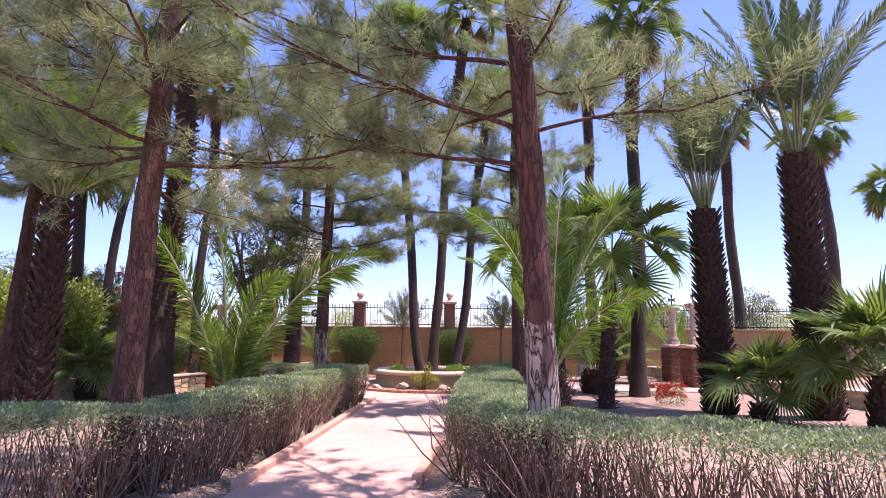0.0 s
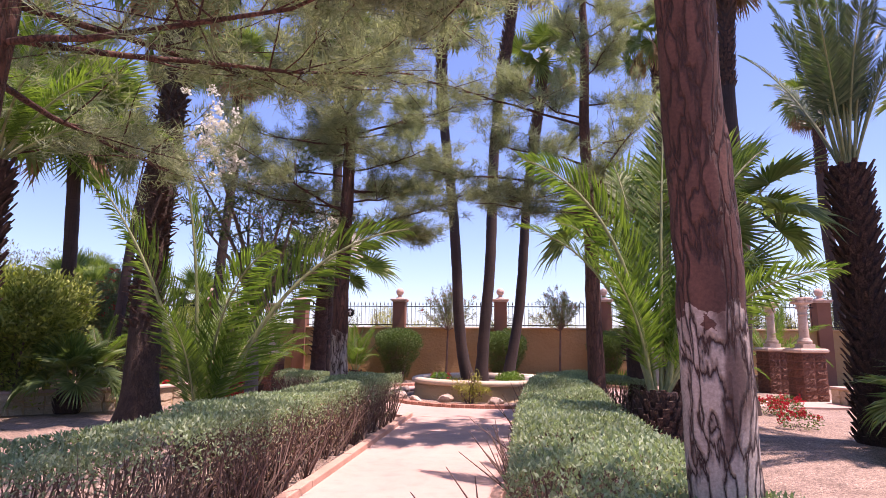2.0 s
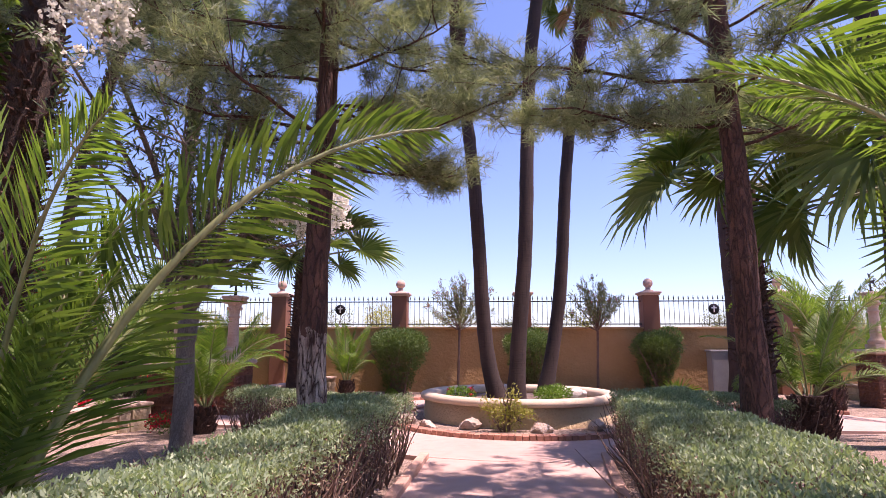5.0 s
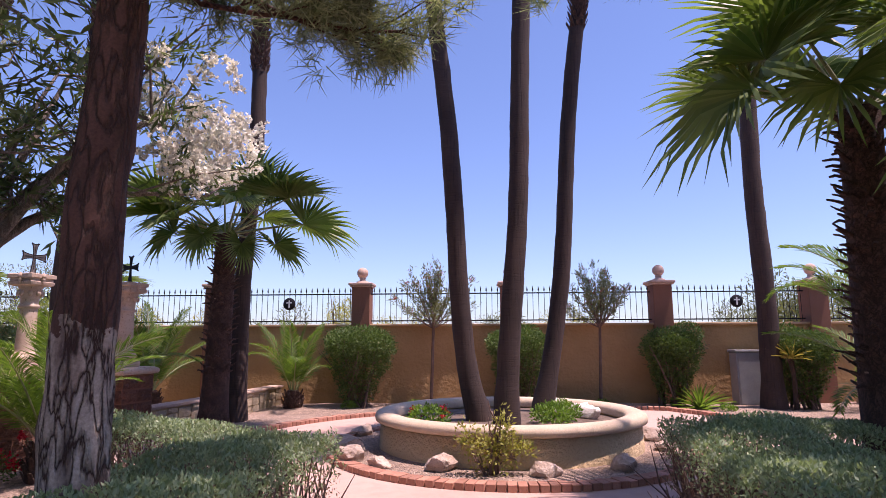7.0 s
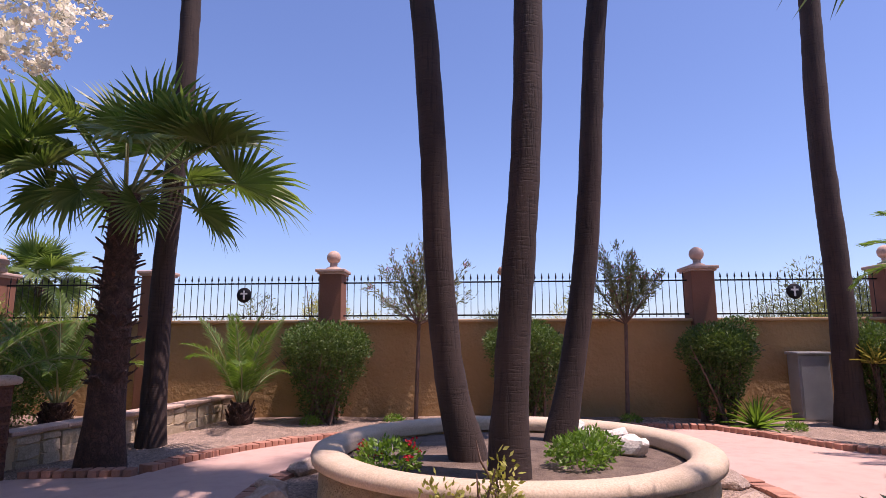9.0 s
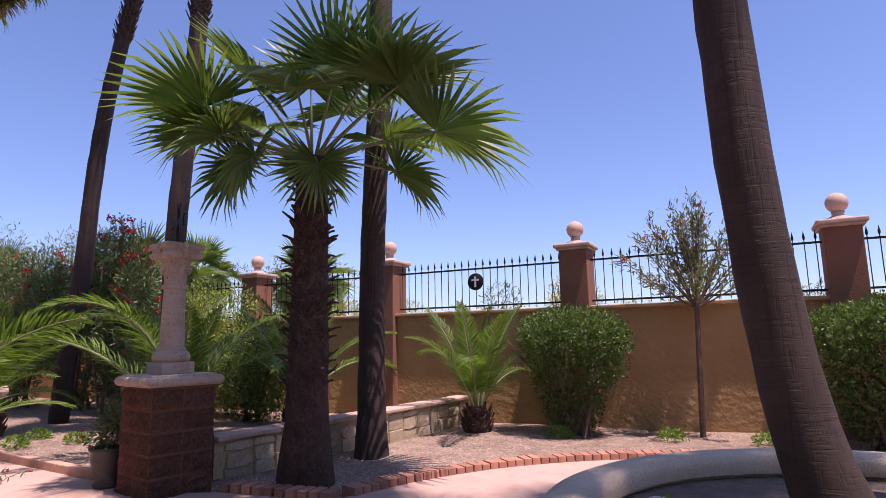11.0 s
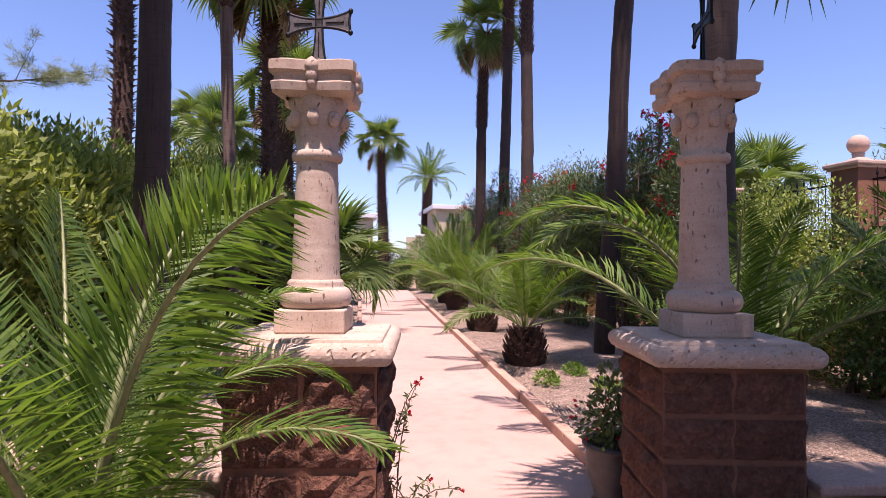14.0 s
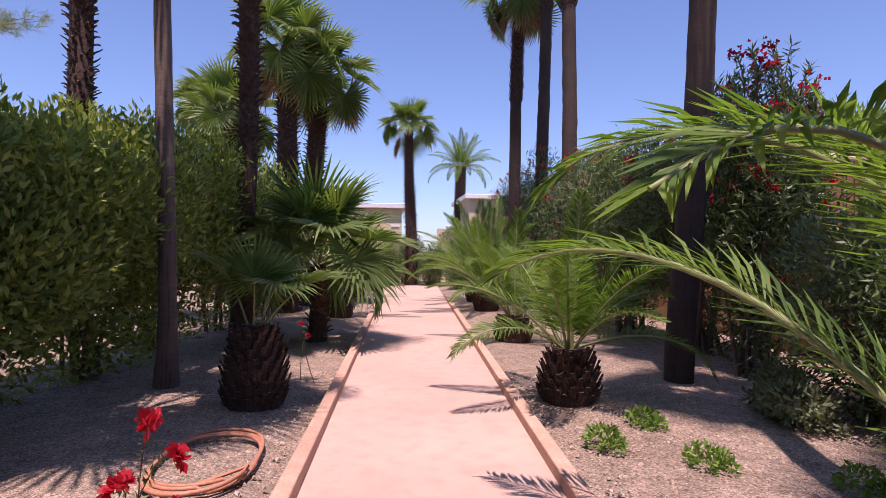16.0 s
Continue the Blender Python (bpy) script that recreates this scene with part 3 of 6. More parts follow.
concrete_kerb("kerb_path_west", "low pink concrete kerb along the hedge", (-1.6, 7.5), (-1.2, 16.3), h=0.1)
concrete_kerb("kerb_path_east", "low pink concrete kerb along the hedge", (0.22, 7.9), (1.25, 16.6), h=0.08)
concrete_kerb("kerb_walk_south", "low pink concrete kerb along the straight walk", (-6.6, left_walk(-6.6)[0] - 0.06), (-28.2, left_walk(-28.2)[0] - 0.06))
concrete_kerb("kerb_walk_north", "low pink concrete kerb along the straight walk", (-6.4, left_walk(-6.4)[1] + 0.06), (-28.0, left_walk(-28.0)[1] + 0.06))

# ---- the round planter ----
planter = thing("round_planter", (PX, PY, 0), "round cream stucco planter with a smooth rounded rim", "planter")
part("planter_wall", lathe(Shape(), [(RIM - 0.05, -0.1), (RIM - 0.075, 0.45), (RIM - 0.26, 0.45), (RIM - 0.26, 0.1)], 64), PLANTER, planter)
rimp = [(RIM - 0.3, 0.43), (RIM - 0.31, 0.51), (RIM - 0.28, 0.56), (RIM - 0.2, 0.58), (RIM - 0.08, 0.58), (RIM - 0.01, 0.555), (RIM + 0.01, 0.51), (RIM + 0.0, 0.46), (RIM - 0.06, 0.44)]
part("rim", lathe(Shape(), rimp, 72), plain("rim_stucco", (0.52, 0.4, 0.28), (0.6, 0.48, 0.36), 4, 0.85, 60, 0.5, 0.006), planter, "smooth pale cream rim")
soil = Shape()
rr = np.random.RandomState(5)
lathe(soil, [(RIM - 0.25, 0.4), (1.4, 0.42), (0.8, 0.44), (0.001, 0.45)], 40)
part("planter_soil", soil, plain("dark_soil", (0.09, 0.06, 0.045), (0.2, 0.145, 0.11), 5, 0.95, 45, 0.9, 0.02), planter, "dark gravelly soil")
bed = Shape()
lathe(bed, [(RING - 0.08, 0.06), (RIM + 0.3, 0.075), (RIM - 0.06, 0.085)], 64)
single("planter_gravel", bed, GRAVEL, (PX, PY, 0), "ring of pinkish gravel round the planter", "gravel bed", kind="structure")


def rock(x, y, z, s, seed, mat=ROCK, label="rough brownish garden rock"):
    r = np.random.RandomState(seed)
    bm = bmesh.new()
    bmesh.ops.create_icosphere(bm, subdivisions=3, radius=1)
    off = Vector(r.rand(3) * 40)
    for v in bm.verts:
        k = 1 + 0.45 * noise.noise(v.co * 1.1 + off) + 0.18 * noise.noise(v.co * 2.7 + off) + 0.07 * noise.noise(v.co * 7 + off)
        v.co *= k
    for _ in range(6):
        nrm = Vector(sphere_dirs(r, 1)[0])
        for v in bm.verts:
            d = v.co.dot(nrm) - 0.72
            if d > 0:
                v.co -= nrm * d * 0.85
    me = bpy.data.meshes.new("rock")
    sc = np.array(s) if np.ndim(s) else np.array((s, s * 0.8, s * 0.62))
    for v in bm.verts:
        v.co = Vector(np.array(v.co) * sc)
    bm.to_mesh(me)
    bm.free()
    me.materials.append(mat)
    return single("rock", me, None, pose(x, y, z + sc[2] * 0.55, 0, 0, r.rand() * 360), label, "rock", "rocks about the planter")


for k, (x, y, s) in enumerate(((-0.66, 18.55, 0.2), (0.55, 18.28, 0.19), (1.5, 18.62, 0.2), (2.5, 20.7, 0.22), (2.4, 19.9, 0.17), (-1.95, 19.75, 0.24), (-1.85, 19.15, 0.22), (-2.1, 20.3, 0.18), (-1.4, 18.75, 0.15), (-2.05, 21.2, 0.2))):
    rock(x, y, 0.06, s, k + 1)
for k, (x, y, s) in enumerate(((1.05, 21.7, 0.26), (1.5, 20.5, 0.2), (1.25, 20.8, 0.24), (-1.05, 20.4, 0.16), (1.55, 21.2, 0.18))):
    rock(x, y, 0.42, s, k + 31, PALEROCK, "pale smooth rock lying in the planter")


# ---- gate pedestals and columns ----
def rough_block(w, h, seed):
    """The split face of a concrete block, in the xz plane, facing -y."""
    r = np.random.RandomState(seed)
    nx, nz = 7, 5
    gx_, gz_ = np.meshgrid(np.linspace(-w / 2, w / 2, nx), np.linspace(0, h, nz))
    d = 0.006 + 0.05 * r.rand(nz, nx) ** 1.3
    d[0], d[-1], d[:, 0], d[:, -1] = d[0] * 0.3, d[-1] * 0.3, 0, 0
    gx_ = gx_ + r.uniform(-0.016, 0.016, gx_.shape)
    gz_[1:-1] += r.uniform(-0.012, 0.012, gz_[1:-1].shape)
    v = np.stack([gx_, -d, gz_], -1).reshape(-1, 3)
    f = [(a * nx + b, a * nx + b + 1, (a + 1) * nx + b + 1, (a + 1) * nx + b) for a in range(nz - 1) for b in range(nx - 1)]
    return Shape().add(v, f).mesh("block", BLOCK)


BLOCKS = [rough_block(0.32, 0.186, s) for s in range(5)]


def stone_slab(z, r):
    """A square slab with a half-round, chipped nose and a slightly raised field."""
    prof = [(0.32, 0.0), (0.375, 0.0)] + [(0.38 + 0.045 * math.cos(a), 0.038 + 0.05 * math.sin(a)) for a in np.linspace(-1.45, 1.4, 12)]
    prof += [(0.371, 0.087), (0.367, 0.1), (0.359, 0.104), (0.0, 0.105)]
    side = np.linspace(-1, 1, 61)[:-1]
    ring = np.concatenate([np.c_[side, 0 * side - 1], np.c_[0 * side + 1, side], np.c_[-side, 0 * side + 1], np.c_[0 * side - 1, -side]])
    ring *= (1 - 0.018 * np.clip((np.abs(ring).min(1) - 0.93) / 0.07, 0, 1) ** 2)[:, None]
    n = len(ring)
    rows = []
    for k, (w, dz) in enumerate(prof):
        row = np.c_[ring * w * 0.95, np.full(n, z + dz)]
        if 2 <= k <= 12:
            chip = r.rand(n)
            row[:, :2] *= (1 - 0.006 * chip - 0.022 * (chip > 0.93) * r.rand(n))[:, None]
            row[:, 2] += r.uniform(-0.0015, 0.0015, n)
        rows.append(row)
    f = [(a * n + b, a * n + (b + 1) % n, (a + 1) * n + (b + 1) % n, (a + 1) * n + b) for a in range(len(prof) - 1) for b in range(n)]
    return Shape().add(np.concatenate(rows), f)


def pedestal(at, height, label):
    th = thing("pedestal", at, label, "pedestal", "gate pedestals")
    courses = round((height - 0.12) / 0.2)
    step = (height - 0.122) / courses
    body_h = courses * step
    part("core", box(Shape(), (-0.33, -0.33, -0.05), (0.33, 0.33, body_h + 0.02)), PILLAR, th)
    r = np.random.RandomState(int(height * 100))
    for side in range(4):
        turn = pose(0, 0, 0, 0, 0, side * 90)
        for c in range(courses):
            for k in (-1, 1):
                part("block", BLOCKS[r.randint(5)], None, th, at=turn @ pose(k * 0.166, -0.332, c * step + 0.006))
    part("slab", stone_slab(body_h + 0.02, r), CANTERA, th, "thick pale pink stone slab with rounded nose")
    return th, body_h + 0.125


def column(at, label, cross_turn=0.0, iron=RUSTIRON, wide=0.78, tall=1.0):
    at = at @ Matrix.Diagonal((wide, wide, tall, 1))
    th = thing("stone_column", at, label, "column", "carved gate columns")
    part("plinth", box(Shape(), (-0.225, -0.225, 0), (0.225, 0.225, 0.12), bevel=0.01), CANTERA, th)
    base = [(0.19, 0.12)] + [(0.19 + 0.05 * math.cos(a), 0.175 + 0.055 * math.sin(a)) for a in np.linspace(-1.4, 1.3, 9)] + [(0.185, 0.235), (0.19, 0.25), (0.178, 0.265), (0.165, 0.27)]
    part("torus_base", lathe(Shape(), base, 40), CANTERA, th, "bulging round base moulding")
    shaft = [(0.166, 0.265), (0.162, 0.29)] + [(0.16 - 0.022 * s - 0.0012 * (k % 9 == 0) + 0.0004 * math.sin(k * 1.9), 0.29 + 0.6 * s) for k, s in enumerate(np.linspace(0.03, 1, 44))]
    part("shaft", lathe(Shape(), shaft, 40), CANTERA, th, "tapering pitted stone shaft")
    cap = Shape()
    lathe(cap, [(0.138, 0.885), (0.165, 0.895), (0.172, 0.915), (0.165, 0.935), (0.14, 0.945), (0.142, 0.975), (0.15, 1.03), (0.158, 1.08), (0.168, 1.13), (0.175, 1.15), (0.19, 1.18), (0.2, 1.205), (0.2, 1.23)], 40)
    # two tiers of leaf bosses on the bell
    for tier, (z, r0, n, s) in enumerate(((1.1, 0.178, 8, 0.044),)):
        for k in range(n):
            a = 2 * math.pi * (k + 0.5 * tier) / n
            lathe(cap, [(0.001, -s), (s * 0.7, -s * 0.75), (s, 0), (s * 0.75, s * 0.7), (0.001, s)], 8, at=(r0 * math.cos(a), r0 * math.sin(a), z))
    part("capital", cap, CANTERA, th, "carved leafy capital")
    ab = Shape()
    n = 40
    prof = []
    for a in np.linspace(0, 2 * math.pi, n + 1)[:-1]:
        sq = 1 / max(abs(math.cos(a)), abs(math.sin(a)))
        inset = 1 - 0.13 * (1 - abs(math.cos(2 * a)) ** 0.6 * 0 - abs(math.sin(2 * a)) ** 1.5)
        prof.append((min(sq, 1.33) * inset * math.cos(a), min(sq, 1.33) * inset * math.sin(a)))
    prof = np.array(prof)
    levels = [(0.19, 1.2), (0.265, 1.222), (0.275, 1.262), (0.245, 1.28), (0.25, 1.31), (0.285, 1.322), (0.285, 1.37), (0.26, 1.38), (0.001, 1.382)]
    v = np.concatenate([np.c_[prof * s, np.full(n, z)] for s, z in levels])
    f = [(a * n + b, a * n + (b + 1) % n, (a + 1) * n + (b + 1) % n, (a + 1) * n + b) for a in range(len(levels) - 1) for b in range(n)]
    ab.add(v, f)
    for k in range(4):
        a = k * math.pi / 2
        c, s = math.cos(a), math.sin(a)
        for dz, w in ((1.345, 0.05), (1.3, 0.042), (1.26, 0.032)):
            lathe(ab, [(0.001, -w), (w * 0.8, -w * 0.5), (w, 0), (w * 0.7, w * 0.6), (0.001, w)], 8, at=(0.245 * c, 0.245 * s, dz))
        a += math.pi / 4
        c, s = math.cos(a), math.sin(a)
        for rad, dz, w in ((0.285, 1.29, 0.05),):
            lathe(ab, [(0.001, -w), (w * 0.8, -w * 0.6), (w, 0), (w * 0.8, w * 0.6), (0.001, w)], 8, at=(rad * c, rad * s, dz))
    part("abacus", ab, CANTERA, th, "carved abacus with scrolls and rosettes")
    cr, edge = Shape(), Shape()
    for turn, L in enumerate((0.19, 0.22, 0.25, 0.22)):
        a = turn * math.pi / 2
        d, e = np.array((math.sin(a), 0, math.cos(a))), np.array((math.cos(a), 0, -math.sin(a)))
        c = np.array((0, 0, 1.64))
        t = np.linspace(0, 1, 6)
        w = 0.022 + 0.036 * t ** 2.2
        lo, hi = c + np.outer(t * L, d) - w[:, None] * e, c + np.outer(t * L, d) + w[:, None] * e
        deep = np.array((0, 0.006, 0))
        v = np.concatenate([lo - deep, hi - deep, hi + deep, lo + deep])
        cr.add(v, [(r_ * 6 + q_, r_ * 6 + q_ + 1, ((r_ + 1) % 4) * 6 + q_ + 1, ((r_ + 1) % 4) * 6 + q_) for r_ in range(4) for q_ in range(5)])
        for side in (lo, hi):
            tube(edge, side, 0.009, 6)
            lathe(edge, [(0.001, -0.017), (0.014, -0.01), (0.018, 0.0), (0.014, 0.01), (0.001, 0.017)], 8, at=side[-1])
        tube(edge, [lo[-1], c + d * (L - 0.012), hi[-1]], 0.01, 6)
        tube(edge, [c + d * 0.05 - deep * 1.6, c + d * L * 0.8 - deep * 1.6], 0.004, 5)
    lathe(cr, [(0.001, 1.375), (0.045, 1.375), (0.034, 1.4), (0.02, 1.42), (0.014, 1.45)], 10)
    cross = part("cross", cr, iron, th, "flat iron cross with flared arms", at=pose(0, 0, 0, 0, 0, cross_turn))
    part("edge", edge, IRON, cross, "dark raised edges and knobs")
    return th


_, top = pedestal(pose(-6.14, 18.9, 0, 0, 0, -9), 1.215, "split-block pedestal with thick pale stone slab beside the walk")
column(pose(-6.12, 18.9, top, 0, 0, -9), "pitted pink stone column with carved capital and iron cross", 82, wide=0.72, tall=0.92)
_, top = pedestal(pose(-5.97, 20.9, 0, 0, 0, -12), 1.185, "split-block pedestal with thick pale stone slab in shade")
column(pose(-5.96, 20.89, top, 0, 0, -12), "pitted pink stone column with carved capital in leaf shade", -8, IRON)
for x, y in ((9.0, 21.1), (9.1, 23.2)):
    _, top = pedestal(pose(x, y, 0, 0, 0, 8), 1.4, "dark split-block pedestal with pale slab of the far gate")
    column(pose(x, y, top, 0, 0, 8), "pitted pink stone column with capital and small cross", 80 if y < 22 else 20, IRON)


# ---- low stone walls ----
def low_wall(pts, h, label, seed):
    th = thing("low_stone_wall", (0, 0, 0), label, "low wall", "low garden walls")
    r = np.random.RandomState(seed)
    for p, q in zip(pts[:-1], pts[1:]):
        d = math.dist(p, q)
        a = math.degrees(math.atan2(q[1] - p[1], q[0] - p[0]))
        m = pose((p[0] + q[0]) / 2, (p[1] + q[1]) / 2, 0, 0, 0, a)
        part("wall_core", box(Shape(), (-d / 2, -0.1, -0.1), (d / 2, 0.1, h - 0.05)), PLANTER, th, at=m)
        n = max(1, round(d / 0.9))
        for k in range(n):
            x0 = -d / 2 + d * k / n
            part("cap_stone", box(Shape(), (x0 + 0.005, -0.17, h - 0.055), (x0 + d / n - 0.005, 0.17, h), bevel=0.014), CAPSTONE, th, at=m)
        for side in (-1, 1):
            x = -d / 2
            while x < d / 2 - 0.12:
                w = r.uniform(0.22, 0.42)
                z = 0.0
                while z < h - 0.12:
                    hh = min(r.uniform(0.12, 0.24), h - 0.07 - z)
                    c = np.array([(-w / 2, 0), (-w * 0.1, -0.02), (w / 2, 0.01), (w * 0.48, hh * 0.55), (w / 2 - 0.02, hh - 0.01), (0, hh), (-w / 2, hh - 0.015)])
                    c = c * 0.96 + r.uniform(-0.018, 0.018, c.shape)
                    depth = r.uniform(0.022, 0.05)
                    v = np.vstack([np.c_[c[:, 0], np.zeros(7), c[:, 1]], np.c_[c[:, 0] * 0.93, np.full(7, -depth) + r.uniform(-0.008, 0.008, 7), c[:, 1] * 0.93 + 0.01], [[0, -depth * 1.1, hh / 2]]])
                    st = Shape().add(v, [(b, (b + 1) % 7, 7 + (b + 1) % 7, 7 + b) for b in range(7)])
                    st.add(v[7:], [(b, (b + 1) % 7, 7) for b in range(7)])
                    place = m @ pose(x + w / 2, side * 0.1, z, 0, 0, 0 if side < 0 else 180)
                    part("stone", st, FLAG, th, at=place)
                    z += hh
                x += w
    return th


low_wall([(-5.15, 26.4), (-5.42, 23.8), (-5.8, 21.3)], 0.5, "low garden wall faced in pale irregular stone", 1)
low_wall([(-6.42, 18.5), (-6.75, 17.6), (-6.95, 16.7), (-8.3, 15.7), (-10.0, 14.2)], 0.5, "low garden wall faced in pale irregular stone", 2)
low_wall([(9.3, 20.4), (9.6, 18.0), (9.9, 15.4), (10.6, 13.0)], 0.45, "low tan garden wall behind the palms", 3)
low_wall([(9.6, 24.0), (9.5, 25.2), (9.3, 26.4)], 0.45, "low tan garden wall beside the far gate", 4)


# ---- hedges ----
def hedge(path_pts, width, h, label, seed, leafy=1.0):
    """A clipped hedge along a line: woody stems below, small grey-green leaves on top, dry twiggy sides."""
    th = thing("hedge", (0, 0, 0), label, "hedge", "clipped hedges by the path")
    r = np.random.RandomState(seed)
    p = np.array(path_pts, float)
    seg = np.linalg.norm(np.diff(p, axis=0), axis=1)
    cum = np.r_[0, np.cumsum(seg)]
    L = cum[-1]

    def place(s, off):
        s = np.clip(s, 0, L)
        k = np.clip(np.searchsorted(cum, s, "right") - 1, 0, len(seg) - 1)
        f = ((s - cum[k]) / seg[k])[:, None]
        d = unit(p[k + 1] - p[k])
        return p[k] + (p[k + 1] - p[k]) * f + np.c_[-d[:, 1], d[:, 0]] * off[:, None]

    def top(xy):
        return h + 0.035 * np.sin(xy[:, 0] * 2.1 + xy[:, 1] * 1.3) + 0.025 * np.sin(xy[:, 1] * 4.7 - xy[:, 0] * 3)

    green, dry, wood = Shape(), Shape(), Shape()
    n = int(L * width * 3600 * leafy)
    off = (r.rand(n) - 0.5) * width
    xy = place(r.rand(n) * L, off)
    edge = 1 - np.abs(off) / (width / 2)
    z = top(xy) - 0.11 * r.rand(n) ** 1.5 - 0.07 * np.exp(-edge * 9)
    leaves(green, np.c_[xy, z], np.c_[r.randn(n, 2) * 0.8, 0.7 + 0.5 * r.rand(n)], r.uniform(0.028, 0.05, n), r.uniform(0.012, 0.02, n), 0, r)
    for side in (-1, 1):
        n = int(L * h * 2300 * leafy)
        t = r.rand(n)
        depth = r.rand(n) ** 1.4 * 0.2
        bulge = 0.04 * np.sin(t * 3)
        xy = place(r.rand(n) * L, side * (width / 2 + bulge - depth))
        z = 0.12 + t ** 0.7 * (h - 0.14)
        mostly = r.rand(n) < np.clip((z / h - 0.55) * 2.2, 0.03, 1)
        pos = np.c_[xy, z]
        dirs = r.randn(n, 3) + (0, 0, 0.5)
        for pick, sh in ((mostly, green), (~mostly & (r.rand(n) < 0.3), dry)):
            k = pick.sum()
            leaves(sh, pos[pick], dirs[pick], r.uniform(0.022, 0.045, k), r.uniform(0.01, 0.018, k), 0, r)
    n = int(L * 26)
    root = place(r.rand(n) * L, r.uniform(-0.42, 0.42, n) * width)
    for k in range(n):
        b = np.array((*root[k], -0.02))
        for _ in range(5):
            tip = np.array((*(place(np.array([0.0]), np.zeros(1))[0] * 0 + root[k] + r.randn(2) * 0.22), h * r.uniform(0.55, 0.98)))
            mid = (b + tip) / 2 + np.r_[r.randn(2) * 0.05, 0]
            tube(wood, [b, mid, tip], [0.011, 0.008, 0.003], 4, smooth=False)
    part("leaves", green, HEDGE, th, "small grey-green leaves")
    part("dry_leaves", dry, HEDGEDRY, th, "brown dry twigs and leaves")
    tagged(part("undergrowth", wood, TWIG, th, "bare brown stems"), kind="stuff")
    return th


hedge([(-5.0, 3.0), (-3.1, 6.2), (-2.07, 8.2), (-1.95, 12.0), (-1.78, 16.2)], 0.88, 0.9, "clipped grey-green hedge with bare twiggy sides along the path", 11)
hedge([(-1.95, 16.3), (-2.75, 16.9), (-3.6, 17.35), (-4.3, 17.5)], 0.8, 0.8, "lower clipped grey-green hedge curving round the plaza", 12)
hedge([(1.06, 7.5), (1.1, 8.0), (1.25, 10.6), (1.5, 13.5), (1.95, 16.9)], 1.06, 0.9, "clipped grey-green hedge with bare twiggy sides along the path", 13)
hedge([(5.2, 4.2), (3.9, 5.0), (2.5, 5.8), (1.6, 6.5), (0.95, 7.45)], 0.72, 0.9, "clipped grey-green hedge turning away from the path", 15)
hedge([(2.0, 16.9), (2.9, 17.0), (3.8, 16.9)], 0.95, 0.82, "lower clipped grey-green hedge beside the plaza", 14)


# ---- palms ----
def date_frond(seed, droop, first=0.12, wide=1.0, mats=None, turn=0.0):
    """A feather leaf one unit long along +x, arching down by droop radians, its leaflets turned about the stalk by turn degrees."""
    r = np.random.RandomState(seed)
    sh = Shape()
    s = np.linspace(0, 1, 15)
    ang = -droop * s ** 1.6
    step = np.c_[np.cos(ang), np.zeros(15), np.sin(ang)] / 14
    pts = np.cumsum(np.r_[[np.zeros(3)], step[:-1]], 0)
    tube(sh, pts, 0.0085 * (1 - s) + 0.0022, 5, 1)
    n = 122
    for side in (-1, 1):
        t = np.sort(first + (0.99 - first) * (np.arange(n) + r.rand(n) * 0.6) / n)
        base = np.stack([np.interp(t, s, pts[:, k]) for k in range(3)], 1)
        a = np.interp(t, s, ang)
        fwd, up = np.c_[np.cos(a), 0 * a, np.sin(a)], np.c_[-np.sin(a), 0 * a, np.cos(a)]
        sweep = np.radians(70 - 34 * t + r.randn(n) * 5)[:, None]
        lift = np.radians(30 * r.rand(n) - 2)[:, None]
        out = side * (np.array((0, math.cos(radians(turn)), 0)) + up * math.sin(radians(turn)))
        over = up * math.cos(radians(turn)) - np.array((0, math.sin(radians(turn)), 0))
        d = fwd * np.cos(sweep) + np.sin(sweep) * (out * np.cos(lift) + over * np.sin(lift))
        ln = (0.06 + 0.13 * np.sin(np.clip(t * 1.06, 0, 1) ** 0.8 * math.pi) ** 0.7) * 0.9 * r.uniform(0.9, 1.1, n) * wide
        wd = 0.0083
        nor = unit(np.cross(d, fwd))
        mid, tip = base + d * ln[:, None] * 0.5, base + d * ln[:, None] - up * (ln * 0.12)[:, None]
        sd = unit(np.cross(d, nor))
        v = np.stack([base, mid + sd * wd / 2, tip, mid - sd * wd / 2], 1).reshape(-1, 3)
        sh.add(v, np.arange(len(v)).reshape(-1, 4), 0)
    return sh.mesh("frond", mats or (DATE, RACHIS))


